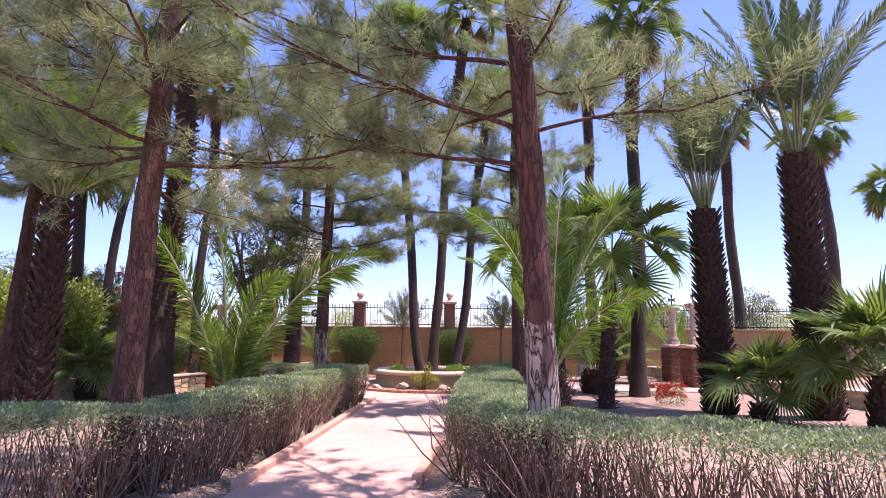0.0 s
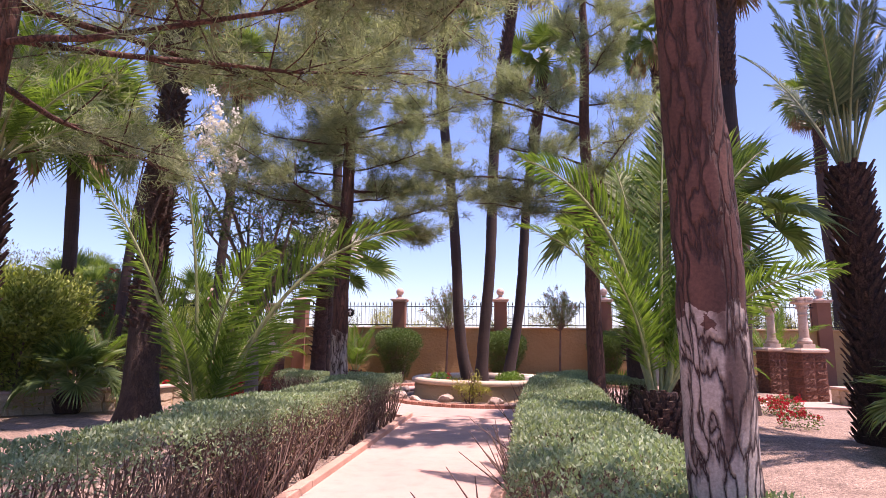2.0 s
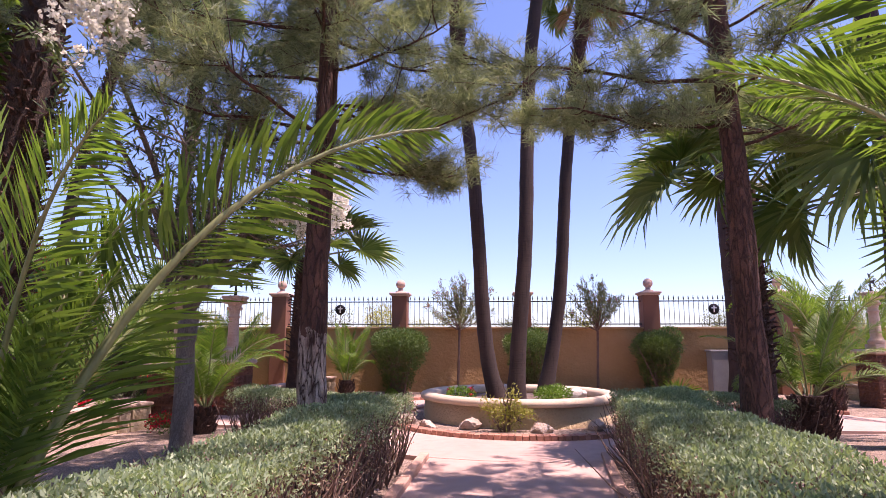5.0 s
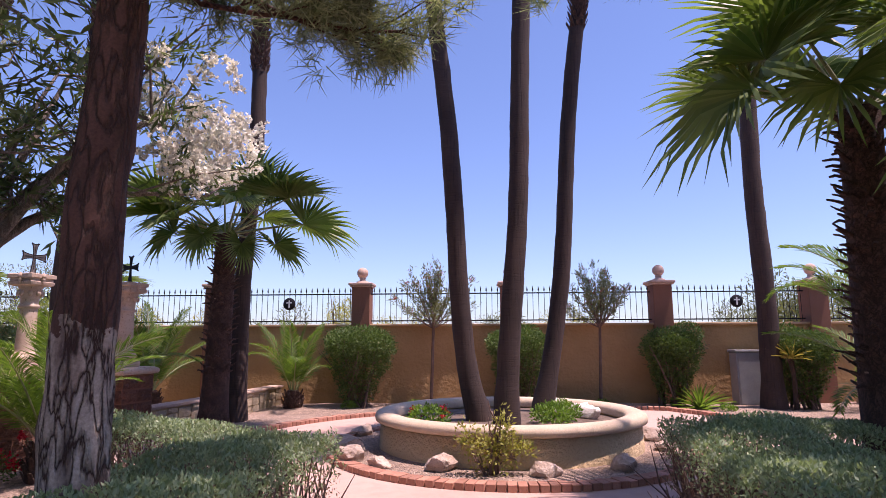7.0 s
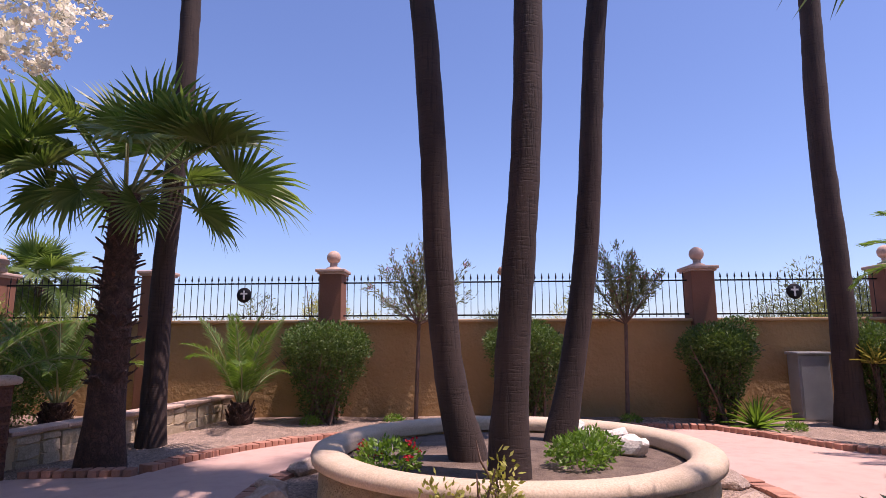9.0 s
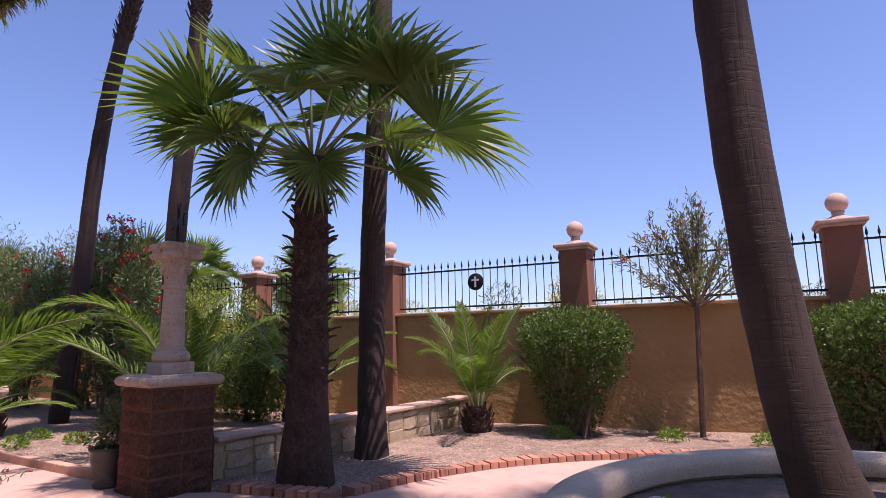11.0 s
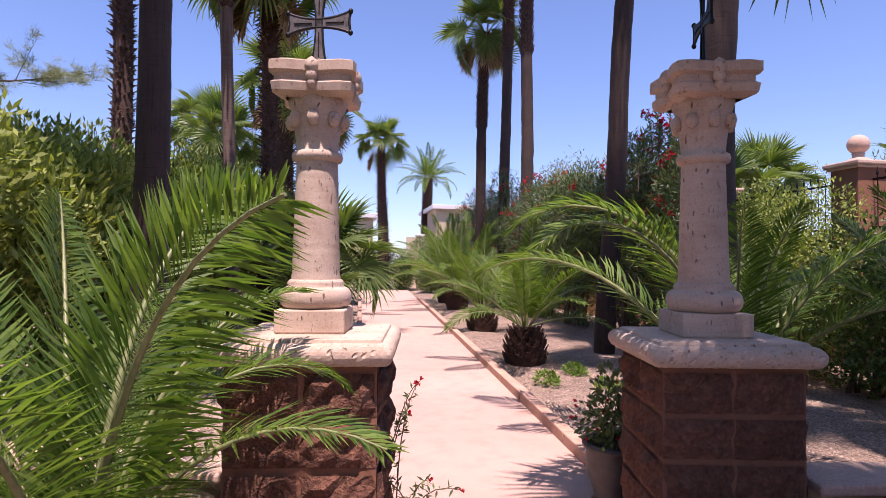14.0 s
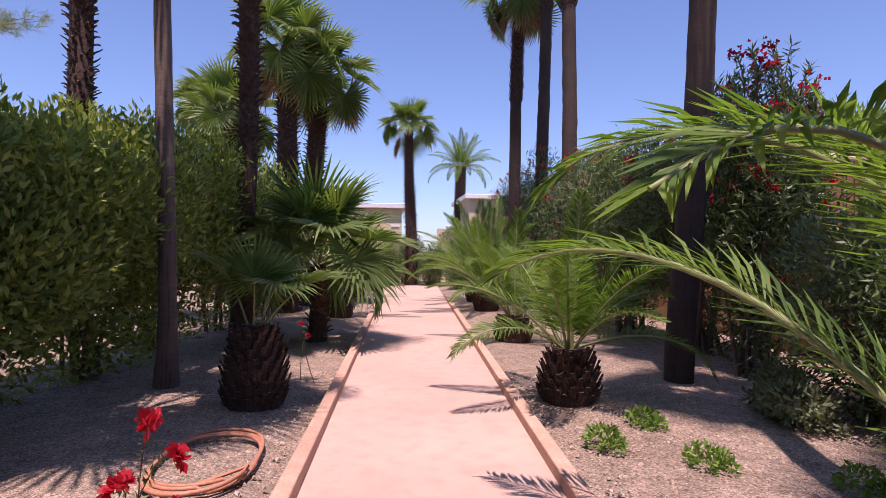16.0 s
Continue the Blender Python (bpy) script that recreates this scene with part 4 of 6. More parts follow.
def fan_frond(seed, folded=0.0, mats=None, hang=0.0, stalk=0.5):
    """A fan leaf: stalk on +x, then a pleated split fan; about one unit long."""
    r = np.random.RandomState(seed)
    sh = Shape()
    s = np.linspace(0, 1, 8)
    pts = np.c_[stalk * s, 0 * s, 0.05 * np.sin(s * 1.5)]
    size = (1 - stalk) / 0.5
    tube(sh, pts, 0.013 * (1 - 0.55 * s), 5, 1)
    hub = pts[-1]
    n = 38
    a = np.radians(np.linspace(-140, 140, n))
    half = (a[1] - a[0]) / 2
    cup = 0.3 + folded
    vv, tt = [], []
    for k in range(n):
        def at(ang, rad, dz):
            y = math.sin(ang) * rad
            return hub + (math.cos(ang) * rad, y * math.cos(cup * abs(math.sin(ang))), abs(y) * math.sin(cup) * 0.6 + dz)

        full = 0.56 * size * (1 - 0.2 * (abs(a[k]) / 2.4) ** 2) * r.uniform(0.92, 1.05)
        split = full * r.uniform(0.34, 0.5)
        droop = -full * full * (0.12 + 0.5 * r.rand() ** 3)
        sway = r.randn() * 0.025
        b = len(vv)
        vv += [hub, at(a[k] - half, split, -0.016 * split), at(a[k], split, 0.03), at(a[k] + half, split, -0.016 * split), at(a[k] - half * 0.4 + sway * 0.5, full * 0.76, droop * 0.35), at(a[k] + half * 0.4 + sway * 0.5, full * 0.76, droop * 0.35), at(a[k] + sway, full, droop)]
        tt += [(b, b + 1, b + 2), (b, b + 2, b + 3), (b + 1, b + 4, b + 2), (b + 2, b + 5, b + 3), (b + 2, b + 4, b + 5), (b + 4, b + 6, b + 5)]
    q = np.array(vv) - hub
    if hang:
        k = np.linalg.norm(q, axis=1) / (0.56 * size)
        a_ = hang * (0.75 + 0.25 * k)
        q = np.c_[q[:, 0] * np.cos(a_) + q[:, 2] * np.sin(a_), q[:, 1], -q[:, 0] * np.sin(a_) + q[:, 2] * np.cos(a_)]
    sh.add(q + hub, tt, 0)
    return sh.mesh("frond", mats or (FAN, RACHIS))


DATE_FRONDS = [date_frond(k, d, wide=1.15) for k, d in enumerate((0.25, 0.5, 0.8, 1.15, 1.5, 1.9, 2.3))]
TURNED_FRONDS = {s: [date_frond(k + 80, d, wide=1.1, turn=s * 48) for k, d in enumerate((0.25, 0.5, 0.8, 1.15, 1.5, 1.9, 2.3))] for s in (-1, 1)}
TALL_FRONDS = [date_frond(k + 60, d, 0.3, 0.82, (TALLDATE, RACHIS)) for k, d in enumerate((0.12, 0.25, 0.4, 0.6, 0.85))]
FAN_FRONDS = [fan_frond(k + 20, f, None, h) for k, (f, h) in enumerate(((0.0, 0.0), (0.12, 0.25), (0.25, 0.5), (0.3, 0.8), (0.2, 1.15)))]
LONG_FANS = [fan_frond(k + 50, f, None, h, 0.55) for k, (f, h) in enumerate(((0.0, 0.1), (0.12, 0.35), (0.2, 0.6), (0.3, 0.9), (0.2, 1.3)))]
DRY_FANS = [fan_frond(40 + k, 0.6, (DRYLEAF, DRYLEAF)) for k in range(2)]


def trunk_line(height, lean, bend=0.0, n=22):
    s = np.linspace(0, 1, n)
    return np.c_[lean[0] * s ** (1 + bend), lean[1] * s ** (1 + bend), height * s]


def boots(sh, line, r_of, z0, z1, rows, per, size, rng, flare_out=0.42, mat=0, cut=1):
    """Stubs of old leaf stalks in spirals up a trunk."""
    for k in range(rows):
        z = z0 + (z1 - z0) * (k + rng.rand() * 0.4) / rows
        c = np.array([np.interp(z, line[:, 2], line[:, 0]), np.interp(z, line[:, 2], line[:, 1]), z])
        rad = r_of(z)
        for m in range(per):
            a = 2 * math.pi * (m + 0.5 * (k % 2) + rng.randn() * 0.06) / per
            out, sd = np.array((math.cos(a), math.sin(a), 0)), np.array((-math.sin(a), math.cos(a), 0))
            L, w = size * rng.uniform(0.7, 1.3), size * rng.uniform(0.5, 0.75)
            b = c + out * (rad - 0.015)
            tip = c + out * (rad + L * flare_out) + (0, 0, L * (1.05 - 0.55 * flare_out))
            th = out * size * 0.13
            v = [b - sd * w / 2 - (0, 0, L * 0.25), b + sd * w / 2 - (0, 0, L * 0.25), tip + sd * w * 0.3, tip - sd * w * 0.3]
            v += [np.array(q_) + th * (1.2 if i_ < 2 else 0.8) for i_, q_ in enumerate(v)]
            sh.add(v, [(4, 5, 6, 7), (0, 4, 7, 3), (1, 2, 6, 5)], mat)
            sh.add(v, [(3, 7, 6, 2)], cut)


def spikes(sh, line, r_of, z0, z1, rng):
    """Narrow stubs of cut fan-leaf stalks standing out from a trunk, a few with pale ends."""
    n = int((z1 - z0) / 0.085)
    for k in range(n):
        z = z0 + (z1 - z0) * (k + 0.5 * rng.rand()) / n
        c = np.array([np.interp(z, line[:, 2], line[:, 0]), np.interp(z, line[:, 2], line[:, 1]), z])
        rad = r_of(z)
        per = max(5, int(2 * math.pi * rad / 0.15))
        for m in range(per):
            if rng.rand() < 0.15:
                continue
            a = 2 * math.pi * (m + 0.5 * (k % 2) + rng.randn() * 0.12) / per
            out, sd, up = np.array((math.cos(a), math.sin(a), 0)), np.array((-math.sin(a), math.cos(a), 0)), np.array((0, 0, 1.0))
            L, w, rise = rng.uniform(0.06, 0.17), rng.uniform(0.05, 0.085), rng.uniform(-0.25, 0.55)
            b = c + out * (rad - 0.02)
            mid, tip = b + out * L * 0.6 + up * L * rise * 0.35, b + out * L * rng.uniform(0.9, 1.1) + up * L * rise + sd * rng.randn() * 0.02
            v = []
            for p_, f_, t_ in ((b - up * 0.03, 1.0, 0.035), (mid, 0.6, 0.022), (tip, 0.42, 0.016)):
                v += [p_ - sd * w * f_ / 2, p_ + sd * w * f_ / 2, p_ + sd * w * f_ / 2 - up * t_, p_ - sd * w * f_ / 2 - up * t_]
            f = [(i_ * 4 + j_, i_ * 4 + (j_ + 1) % 4, i_ * 4 + 4 + (j_ + 1) % 4, i_ * 4 + 4 + j_) for i_ in range(2) for j_ in range(4)]
            sh.add(v, f, 0)
            sh.add(v[8:], [(0, 1, 2, 3)], 1 if rng.rand() < 0.12 else 0)


GOLD = 2.39996


def palm(name, label, category, at, height, r0, r1, style, leaf, fronds, size, lean=(0, 0), seed=0, elev=(80, 0), own=(), dry=0, group="", bend=0.4, flare=0.0, bark=None, boot_from=0.0, limp=1.0):
    """style: ringed, boots or stump. leaf: date or fan. own: fronds of its own as (azimuth, elevation, length, droop 0 to 6, and a turn about the stalk)."""
    r = np.random.RandomState(seed + 100)
    th = thing(name, at, label, category, group)
    line = trunk_line(height, lean, bend)
    s = line[:, 2] / height
    if height > 6:
        line[:, 0] += 0.07 * np.sin(s * height * 0.75 + seed) * np.minimum(1, s * 4)
        line[:, 1] += 0.05 * np.sin(s * height * 0.6 + 2 * seed) * np.minimum(1, s * 4)
    rad = r0 + (r1 - r0) * s + flare * np.exp(-line[:, 2] / 0.35)
    if style == "stump":
        rad = rad * (0.82 + 0.32 * np.sin(math.pi * np.clip(0.12 + 0.95 * s, 0, 1)))
    sh = Shape()
    dense = np.linspace(0, 1, max(10, int(height * 5)))
    dl = np.stack([np.interp(dense, s, line[:, k]) for k in range(3)], 1)
    dr = np.interp(dense, s, rad)
    dl[0, 2] = -0.08
    tube(sh, dl, dr, 16, 0, True, 0.025, r)
    part("trunk", sh, bark or {"ringed": RINGED, "boots": BOOTS, "stump": BOOTS}[style], th)
    if style == "ringed" and "fan" in leaf and height > 8:
        bs = Shape()
        z0 = height * (0.6 + 0.15 * r.rand())
        boots(bs, line, lambda z: np.interp(z, line[:, 2], rad), z0, height, int((height - z0) / 0.1), 8, 0.13, r, 0.4)
        tagged(part("stubble", bs, (BOOTS, PALEBOOT), th, "shaggy old leaf bases"), kind="stuff")
    if style in ("boots", "stump"):
        bs = Shape()
        size_b = 0.16 if style == "boots" else 0.13
        z0 = boot_from * height
        if "fan" in leaf and style == "boots":
            spikes(bs, line, lambda z: np.interp(z, line[:, 2], rad), z0 + 0.05, height - 0.02, r)
        else:
            rows = max(3, int((height - z0) / (size_b * 0.62)))
            boots(bs, line, lambda z: np.interp(z, line[:, 2], rad), z0 + 0.05, height - 0.04, rows, max(6, int(2 * math.pi * r0 / (size_b * 0.95))), size_b, r, 0.6 if style == "boots" else 0.42)
        tagged(part("stubble", bs, (BOOTS, PALEBOOT), th, "rough cut leaf bases"), kind="stuff")
    c = line[-1]
    kinds = {"date": DATE_FRONDS, "tall_date": TALL_FRONDS, "fan": FAN_FRONDS, "long_fan": LONG_FANS}[leaf]
    todo = [(*f, 0.0) if len(f) == 4 else f for f in own]
    for k in range(fronds):
        f = (k + 0.5) / fronds
        e = elev[0] + (elev[1] - elev[0]) * f ** 0.9 + r.uniform(-7, 7)
        d = min(4, int(f * 5 * 0.9 * limp + r.rand() * 0.8))
        todo.append((math.degrees(GOLD * k) + r.uniform(-12, 12), e, size * r.uniform(0.85, 1.08), d, r.uniform(-14, 14)))
    for a, e, l, d, roll in todo:
        w = 0.55 * l + 0.7 if "fan" not in leaf and l > 1.5 else l
        mesh = kinds[int(d)]
        if leaf == "date" and abs(roll) > 15:
            mesh, roll = TURNED_FRONDS[1 if roll > 0 else -1][int(d)], 0.0
        m = Matrix.Translation(c) @ pose(0, 0, 0, 0, 0, a) @ pose(r1 * 0.45, 0, 0, 0, -e, 0) @ pose(0, 0, 0, roll) @ Matrix.Diagonal((l, w, l if leaf == "date" else w, 1))
        part("frond", mesh, None, th, at=m)
    for k in range(dry):
        m = Matrix.Translation(c - np.array((0, 0, 0.12))) @ pose(0, 0, 0, 0, 0, r.rand() * 360) @ pose(r1 * 0.7, 0, 0, r.uniform(-25, 25), r.uniform(48, 78), 0) @ Matrix.Diagonal((size * 0.8,) * 3 + (1,))
        part("dry_frond", DRY_FANS[k % 2], None, th, "dead brown hanging leaf" if k == 0 else "", at=m)
    return th


# ---- pines ----
def pine(at, height, r0, lean, crown_from, reach, branches, label, seed, bark=None, wash=True, aim=(), density=1.0):
    """aim: branches of its own as (height, azimuth, length, rise)."""
    r = np.random.RandomState(seed)
    th = thing("pine_tree", at, label, "tree", "pines of the garden")
    line = trunk_line(height, lean, 0.15, 20)
    line[1:-1, :2] += np.cumsum(r.randn(18, 2) * 0.012, 0)
    s = line[:, 2] / height
    rad = r0 * (1.04 - 0.68 * s) * (1 + 0.25 * np.exp(-line[:, 2] / 0.3))
    dense = np.linspace(0, 1, int(height * 6))
    dl = np.stack([np.interp(dense, s, line[:, k]) for k in range(3)], 1)
    dl[0, 2] = -0.08
    part("trunk", tube(Shape(), dl, np.interp(dense, s, rad), 18, 0, True, 0.03, r), bark or (PINEWASH if wash else PINEBARK), th)
    todo = [(z, a, l, e) for z, a, l, e in aim]
    for k in range(branches):
        f = (k + r.rand()) / branches
        z = crown_from + (height - crown_from) * f
        todo.append((z, math.degrees(GOLD * k) + r.uniform(-25, 25), reach * (1.05 - 0.75 * f) * r.uniform(0.7, 1.15), r.uniform(-0.05, 0.35) + 0.3 * f))
    for z, a, l, e in todo:
        b = np.array([np.interp(z, line[:, 2], line[:, 0]), np.interp(z, line[:, 2], line[:, 1]), z])
        wood, tufts, ways = Shape(), [], []
        d = np.array((math.cos(radians(a)), math.sin(radians(a)), e))
        t = np.linspace(0, 1, 9)
        pts = b + np.outer(t * l, d) + np.c_[np.cumsum(r.randn(9, 2) * 0.05, 0) * t[:, None], 0.12 * l * (t ** 2 - t) + np.cumsum(r.randn(9)) * 0.025]
        tube(wood, pts, 0.008 + 0.019 * (l / 3) * (1 - t), 5)
        for m in range(int(5 + l * 6)):
            u = r.uniform(0.22, 1)
            p0 = np.array([np.interp(u, t, pts[:, k]) for k in range(3)])
            sd = unit(np.array((*(r.randn(2)), r.uniform(-0.3, 0.6))) + d * 0.6)
            ls = r.uniform(0.3, 0.95) * (1.15 - 0.5 * u) * min(1.3, l / 2)
            tt = np.linspace(0, 1, 4)
            sp = p0 + np.outer(tt * ls, sd) + np.outer(tt ** 2, (0, 0, 0.12 * ls)) + r.randn(4, 3) * 0.03 * tt[:, None]
            tube(wood, sp, 0.006 * (1 - tt) + 0.002, 4)
            for q_ in range(int(9 * density) + 1):
                g = r.uniform(0.2, 1.08)
                tufts.append(p0 + sd * ls * g + (0, 0, 0.12 * ls * g * g) + r.randn(3) * 0.055)
                ways.append(sd + r.randn(3) * 0.5 + (0, 0, 0.3))
        tufts, ways = np.array(tufts), unit(np.array(ways))
        per = 30
        pos = np.repeat(tufts, per, 0) + r.randn(len(tufts) * per, 3) * 0.035
        dirs = unit(np.repeat(ways, per, 0) * 0.75 + r.randn(len(pos), 3) * 0.55)
        L = r.uniform(0.1, 0.2, len(pos))
        side = unit(np.cross(dirs, r.randn(len(pos), 3)))
        v = np.stack([pos - side * 0.0042, pos + side * 0.0042, pos + dirs * L[:, None]], 1).reshape(-1, 3)
        br = part("branch", wood, PINEBARK, th)
        part("needles", Shape().add(v, np.arange(len(v)).reshape(-1, 3)), NEEDLE, br, "long grey-green needle tufts")
    return th


PB = "tall pine with reddish fissured bark and old limewash on the foot"
pine((1.5, 7.05, 0), 9.5, 0.155, (-0.9, -0.8), 3.4, 1.8, 20, PB, 1, aim=((3.2, 160, 3.0, 0.3), (3.5, 195, 3.2, 0.25), (3.8, 120, 3.0, 0.2), (4.2, 170, 3.2, 0.3), (3.9, 20, 1.3, 0.3)), density=0.6)
pine((-2.1, 14.05, 0), 9.0, 0.15, (0.15, 0.2), 3.2, 2.3, 24, PB, 2, aim=((5.2, -22, 2.5, 0.15), (4.9, 50, 2.5, 0.1), (3.6, 28, 1.6, -0.12), (4.1, 40, 2.2, 0.22), (3.4, -30, 2.4, 0.12), (3.8, 190, 2.4, 0.2), (4.2, 80, 2.3, 0.25), (5.0, 200, 2.4, 0.2), (5.6, -60, 2.2, 0.2), (6.2, 150, 2.2, 0.3), (4.7, -85, 2.0, 0.15), (5.4, 110, 2.2, 0.2), (6.6, 0, 2.0, 0.2), (6.0, -100, 2.0, 0.2)), density=0.85)
pine((-2.75, 7.35, 0), 9.5, 0.15, (0.35, 0.0), 3.2, 2.7, 24, "tall pine with flaking reddish bark in the shade", 3, wash=False, aim=((3.6, 250, 2.8, 0.15), (3.9, 290, 2.6, 0.12), (4.3, 225, 2.6, 0.2), (3.4, 40, 3.0, 0.2), (3.2, 100, 2.8, 0.1), (3.5, 150, 2.8, 0.2), (3.6, 60, 3.2, 0.15)), density=0.6)
pine((2.15, 13.9, 0), 8.5, 0.14, (-0.12, 0.0), 3.4, 2.2, 20, "slender pine with red bark beside the hedge", 4, wash=False, aim=((4.2, 185, 2.8, 0.04), (5.2, 205, 2.6, 0.1), (3.75, 190, 1.7, -0.04), (3.8, 150, 2.4, 0.2), (3.6, 30, 1.8, 0.2)), density=0.7)
for k, (x, y, h, ln) in enumerate(((-10.4, 11.6, 9.5, (1.2, 0)), (-8.3, 10.6, 10, (1.1, 0.0)), (-13.4, 12.6, 10, (1.0, 0)), (-7.4, 12.0, 9, (0.5, 0)))):
    pine((x, y, 0), h, 0.15, ln, 3.9, 2.5, 18, "garden pine with dark leaning trunk", 20 + k, wash=False, density=0.7)

# ---- palms, along the first path ----
DL = "young date palm with long arching feather leaves"
palm("date_palm", DL + " behind the hedge", "palm", (-3.05, 11.2, 0), 0.4, 0.2, 0.15, "stump", "date", 1, 2.2, seed=1, elev=(86, 80), own=((22, 70, 3.85, 3, -45), (210, 89, 3.5, 0), (176, 72, 3.8, 1, 35), (324, 88, 2.75, 4, -30), (60, 70, 2.45, 3), (100, 74, 2.0, 1), (260, 80, 1.7, 2), (0, 78, 1.7, 1)), group="young date palms")
palm("date_palm", DL + " on a shaggy stump", "palm", (2.12, 10.35, 0), 1.05, 0.3, 0.2, "stump", "date", 2, 2.3, seed=2, elev=(87, 80), own=((150, 85, 3.2, 3, 50), (60, 82, 3.55, 0), (24, 76, 3.25, 2, -25), (12, 64, 1.8, 1, -40), (120, 76, 2.65, 3, 30), (330, 60, 2.0, 3, -30), (100, 82, 2.8, 1), (40, 70, 2.6, 2), (215, 78, 1.6, 2)), group="young date palms")
palm("fan_palm", "tall fan palm with dark flared trunk", "palm", (-5.6, 14.1, 0), 8.5, 0.28, 0.2, "boots", "fan", 14, 1.7, (0.15, 0), 3, (75, -30), dry=3, flare=0.2, bark=DARKBARK, boot_from=0.2)
palm("fan_palm", "young fan palm with dark stubbled trunk and bright leaves", "palm", (4.2, 14.75, 0), 3.35, 0.19, 0.13, "boots", "long_fan", 18, 2.15, (0.22, 0), 4, (78, -25))
palm("fan_palm", "very tall slender fan palm", "palm", (5.86, 17.5, 0), 10.8, 0.2, 0.15, "ringed", "fan", 16, 1.8, (0.28, 0), 5, (75, -45), dry=8, flare=0.1)
palm("fan_palm", "fan palm with stubbled dark trunk beside the hedge", "palm", (3.55, 17.05, 0), 3.75, 0.25, 0.17, "boots", "fan", 0, 2.0, (-0.12, -0.25), 6, (80, 30), own=((200, -4, 2.3, 3), (208, 36, 2.1, 1), (250, 56, 2.0, 1), (228, -8, 1.5, 3), (300, 30, 2.0, 1), (0, 25, 2.0, 1), (90, 40, 2.0, 0), (45, 10, 1.9, 1), (140, 20, 2.0, 1), (172, 56, 1.9, 0), (330, 4, 1.8, 2), (272, 14, 1.8, 2), (190, 22, 1.9, 2)), boot_from=0.3)
palm("fan_palm", "very tall slender fan palm before the wall", "palm", (6.6, 25.2, 0), 12.7, 0.23, 0.16, "ringed", "fan", 16, 1.8, (0.05, 0), 7, (75, -45), dry=7, flare=0.08)
palm("date_palm", "date palm with thick stubbled trunk and upright leaves", "palm", (6.35, 13.9, 0), 4.4, 0.3, 0.24, "boots", "tall_date", 22, 3.0, (-0.1, 0), 8, (89, 69), limp=0.9)
palm("date_palm", "larger date palm with thick stubbled trunk and upright leaves", "palm", (7.96, 13.05, 0), 5.4, 0.32, 0.26, "boots", "tall_date", 24, 3.8, (-0.1, 0), 9, (89, 58), limp=1.0)
palm("dwarf_fan_palm", "low clump of stiff silvery fan leaves", "palm", (6.5, 12.5, 0), 0.4, 0.2, 0.14, "stump", "fan", 16, 1.35, seed=10, elev=(85, 15), dry=4, group="dwarf fan palms")
palm("dwarf_fan_palm", "leafy dwarf fan palm beside the date palm", "palm", (7.6, 10.9, 0), 1.0, 0.2, 0.16, "stump", "fan", 20, 1.7, seed=11, elev=(85, 0), group="dwarf fan palms")
palm("dwarf_fan_palm", "leafy dwarf fan palm behind the low wall", "palm", (-7.95, 15.5, 0), 0.5, 0.2, 0.15, "stump", "fan", 22, 1.2, seed=12, elev=(85, 0), group="dwarf fan palms")
palm("fan_palm", "shaggy palm trunk among the pines", "palm", (-6.35, 11.3, 0), 3.9, 0.22, 0.2, "boots", "date", 20, 2.7, (0.1, 0), 14, (86, 30))
palm("date_palm", "small date palm on a round stump beside the walk", "palm", (4.9, 18.4, 0), 0.7, 0.36, 0.3, "stump", "date", 14, 1.8, seed=15, elev=(86, 35), group="young date palms")
palm("fan_palm", "very tall slender fan palm far off", "palm", (16.8, 25.2, 0), 10.2, 0.26, 0.2, "ringed", "fan", 16, 1.9, (-0.5, 0), 16, (75, -45), dry=8)
palm("fan_palm", "very tall slender fan palm beyond the wall", "palm", (15.6, 31.0, 0), 12.6, 0.27, 0.22, "ringed", "fan", 16, 2.0, (-0.3, 0), 18, (75, -45), dry=6)
palm("fan_palm", "very tall slender fan palm far off", "palm", (21.5, 27.5, 0), 8.6, 0.26, 0.2, "ringed", "fan", 16, 1.9, (0, 0), 17, (75, -45), dry=8)

# ---- palms round the plaza ----
for k, (x, y, ln, h, bd) in enumerate(((-0.12, 20.15, (-0.9, 0.09), 11.2, -0.4), (0.2, 19.45, (0.965, 0.168), 11.8, 0.3), (0.88, 21.25, (1.176, 0.078), 9.6, -0.2))):
    palm("fan_palm", "very tall slender palm rising from the round planter", "palm", (x, y, 0.4), h, 0.15, 0.12, "ringed", "fan", (26, 15, 16)[k], (1.85, 1.6, 1.6)[k], ln, 30 + k, (75, -35), dry=4, group="palms of the round planter", bend=bd, flare=0.05)
palm("fan_palm", "fan palm with dark stubbled trunk beside the gate", "palm", (-4.72, 21.62, 0), 3.5, 0.235, 0.17, "boots", "long_fan", 0, 1.9, (0.12, -0.12), 40, (70, 20), own=((222, 20, 2.15, 1, 20), (206, 10, 1.9, 1), (212, 50, 1.9, 0), (140, 76, 1.7, 0), (350, 38, 1.95, 1, -10), (335, 56, 1.75, 0), (28, 8, 2.4, 2, -15), (48, -10, 1.6, 2), (232, 4, 1.6, 2), (262, -18, 1.25, 3), (300, 20, 1.7, 2), (100, 45, 1.9, 0), (165, 30, 2.0, 1), (75, 20, 2.0, 1), (130, 5, 1.7, 2), (8, 30, 2.15, 1), (190, -5, 1.5, 3), (315, -30, 1.1, 3)), flare=0.08, boot_from=0.3)
palm("fan_palm", "tall slender palm beside the fan palm", "palm", (-4.87, 23.05, 0), 12.0, 0.175, 0.14, "ringed", "fan", 16, 1.7, (0.2, 0.1), 41, (75, -40), dry=6, flare=0.06)
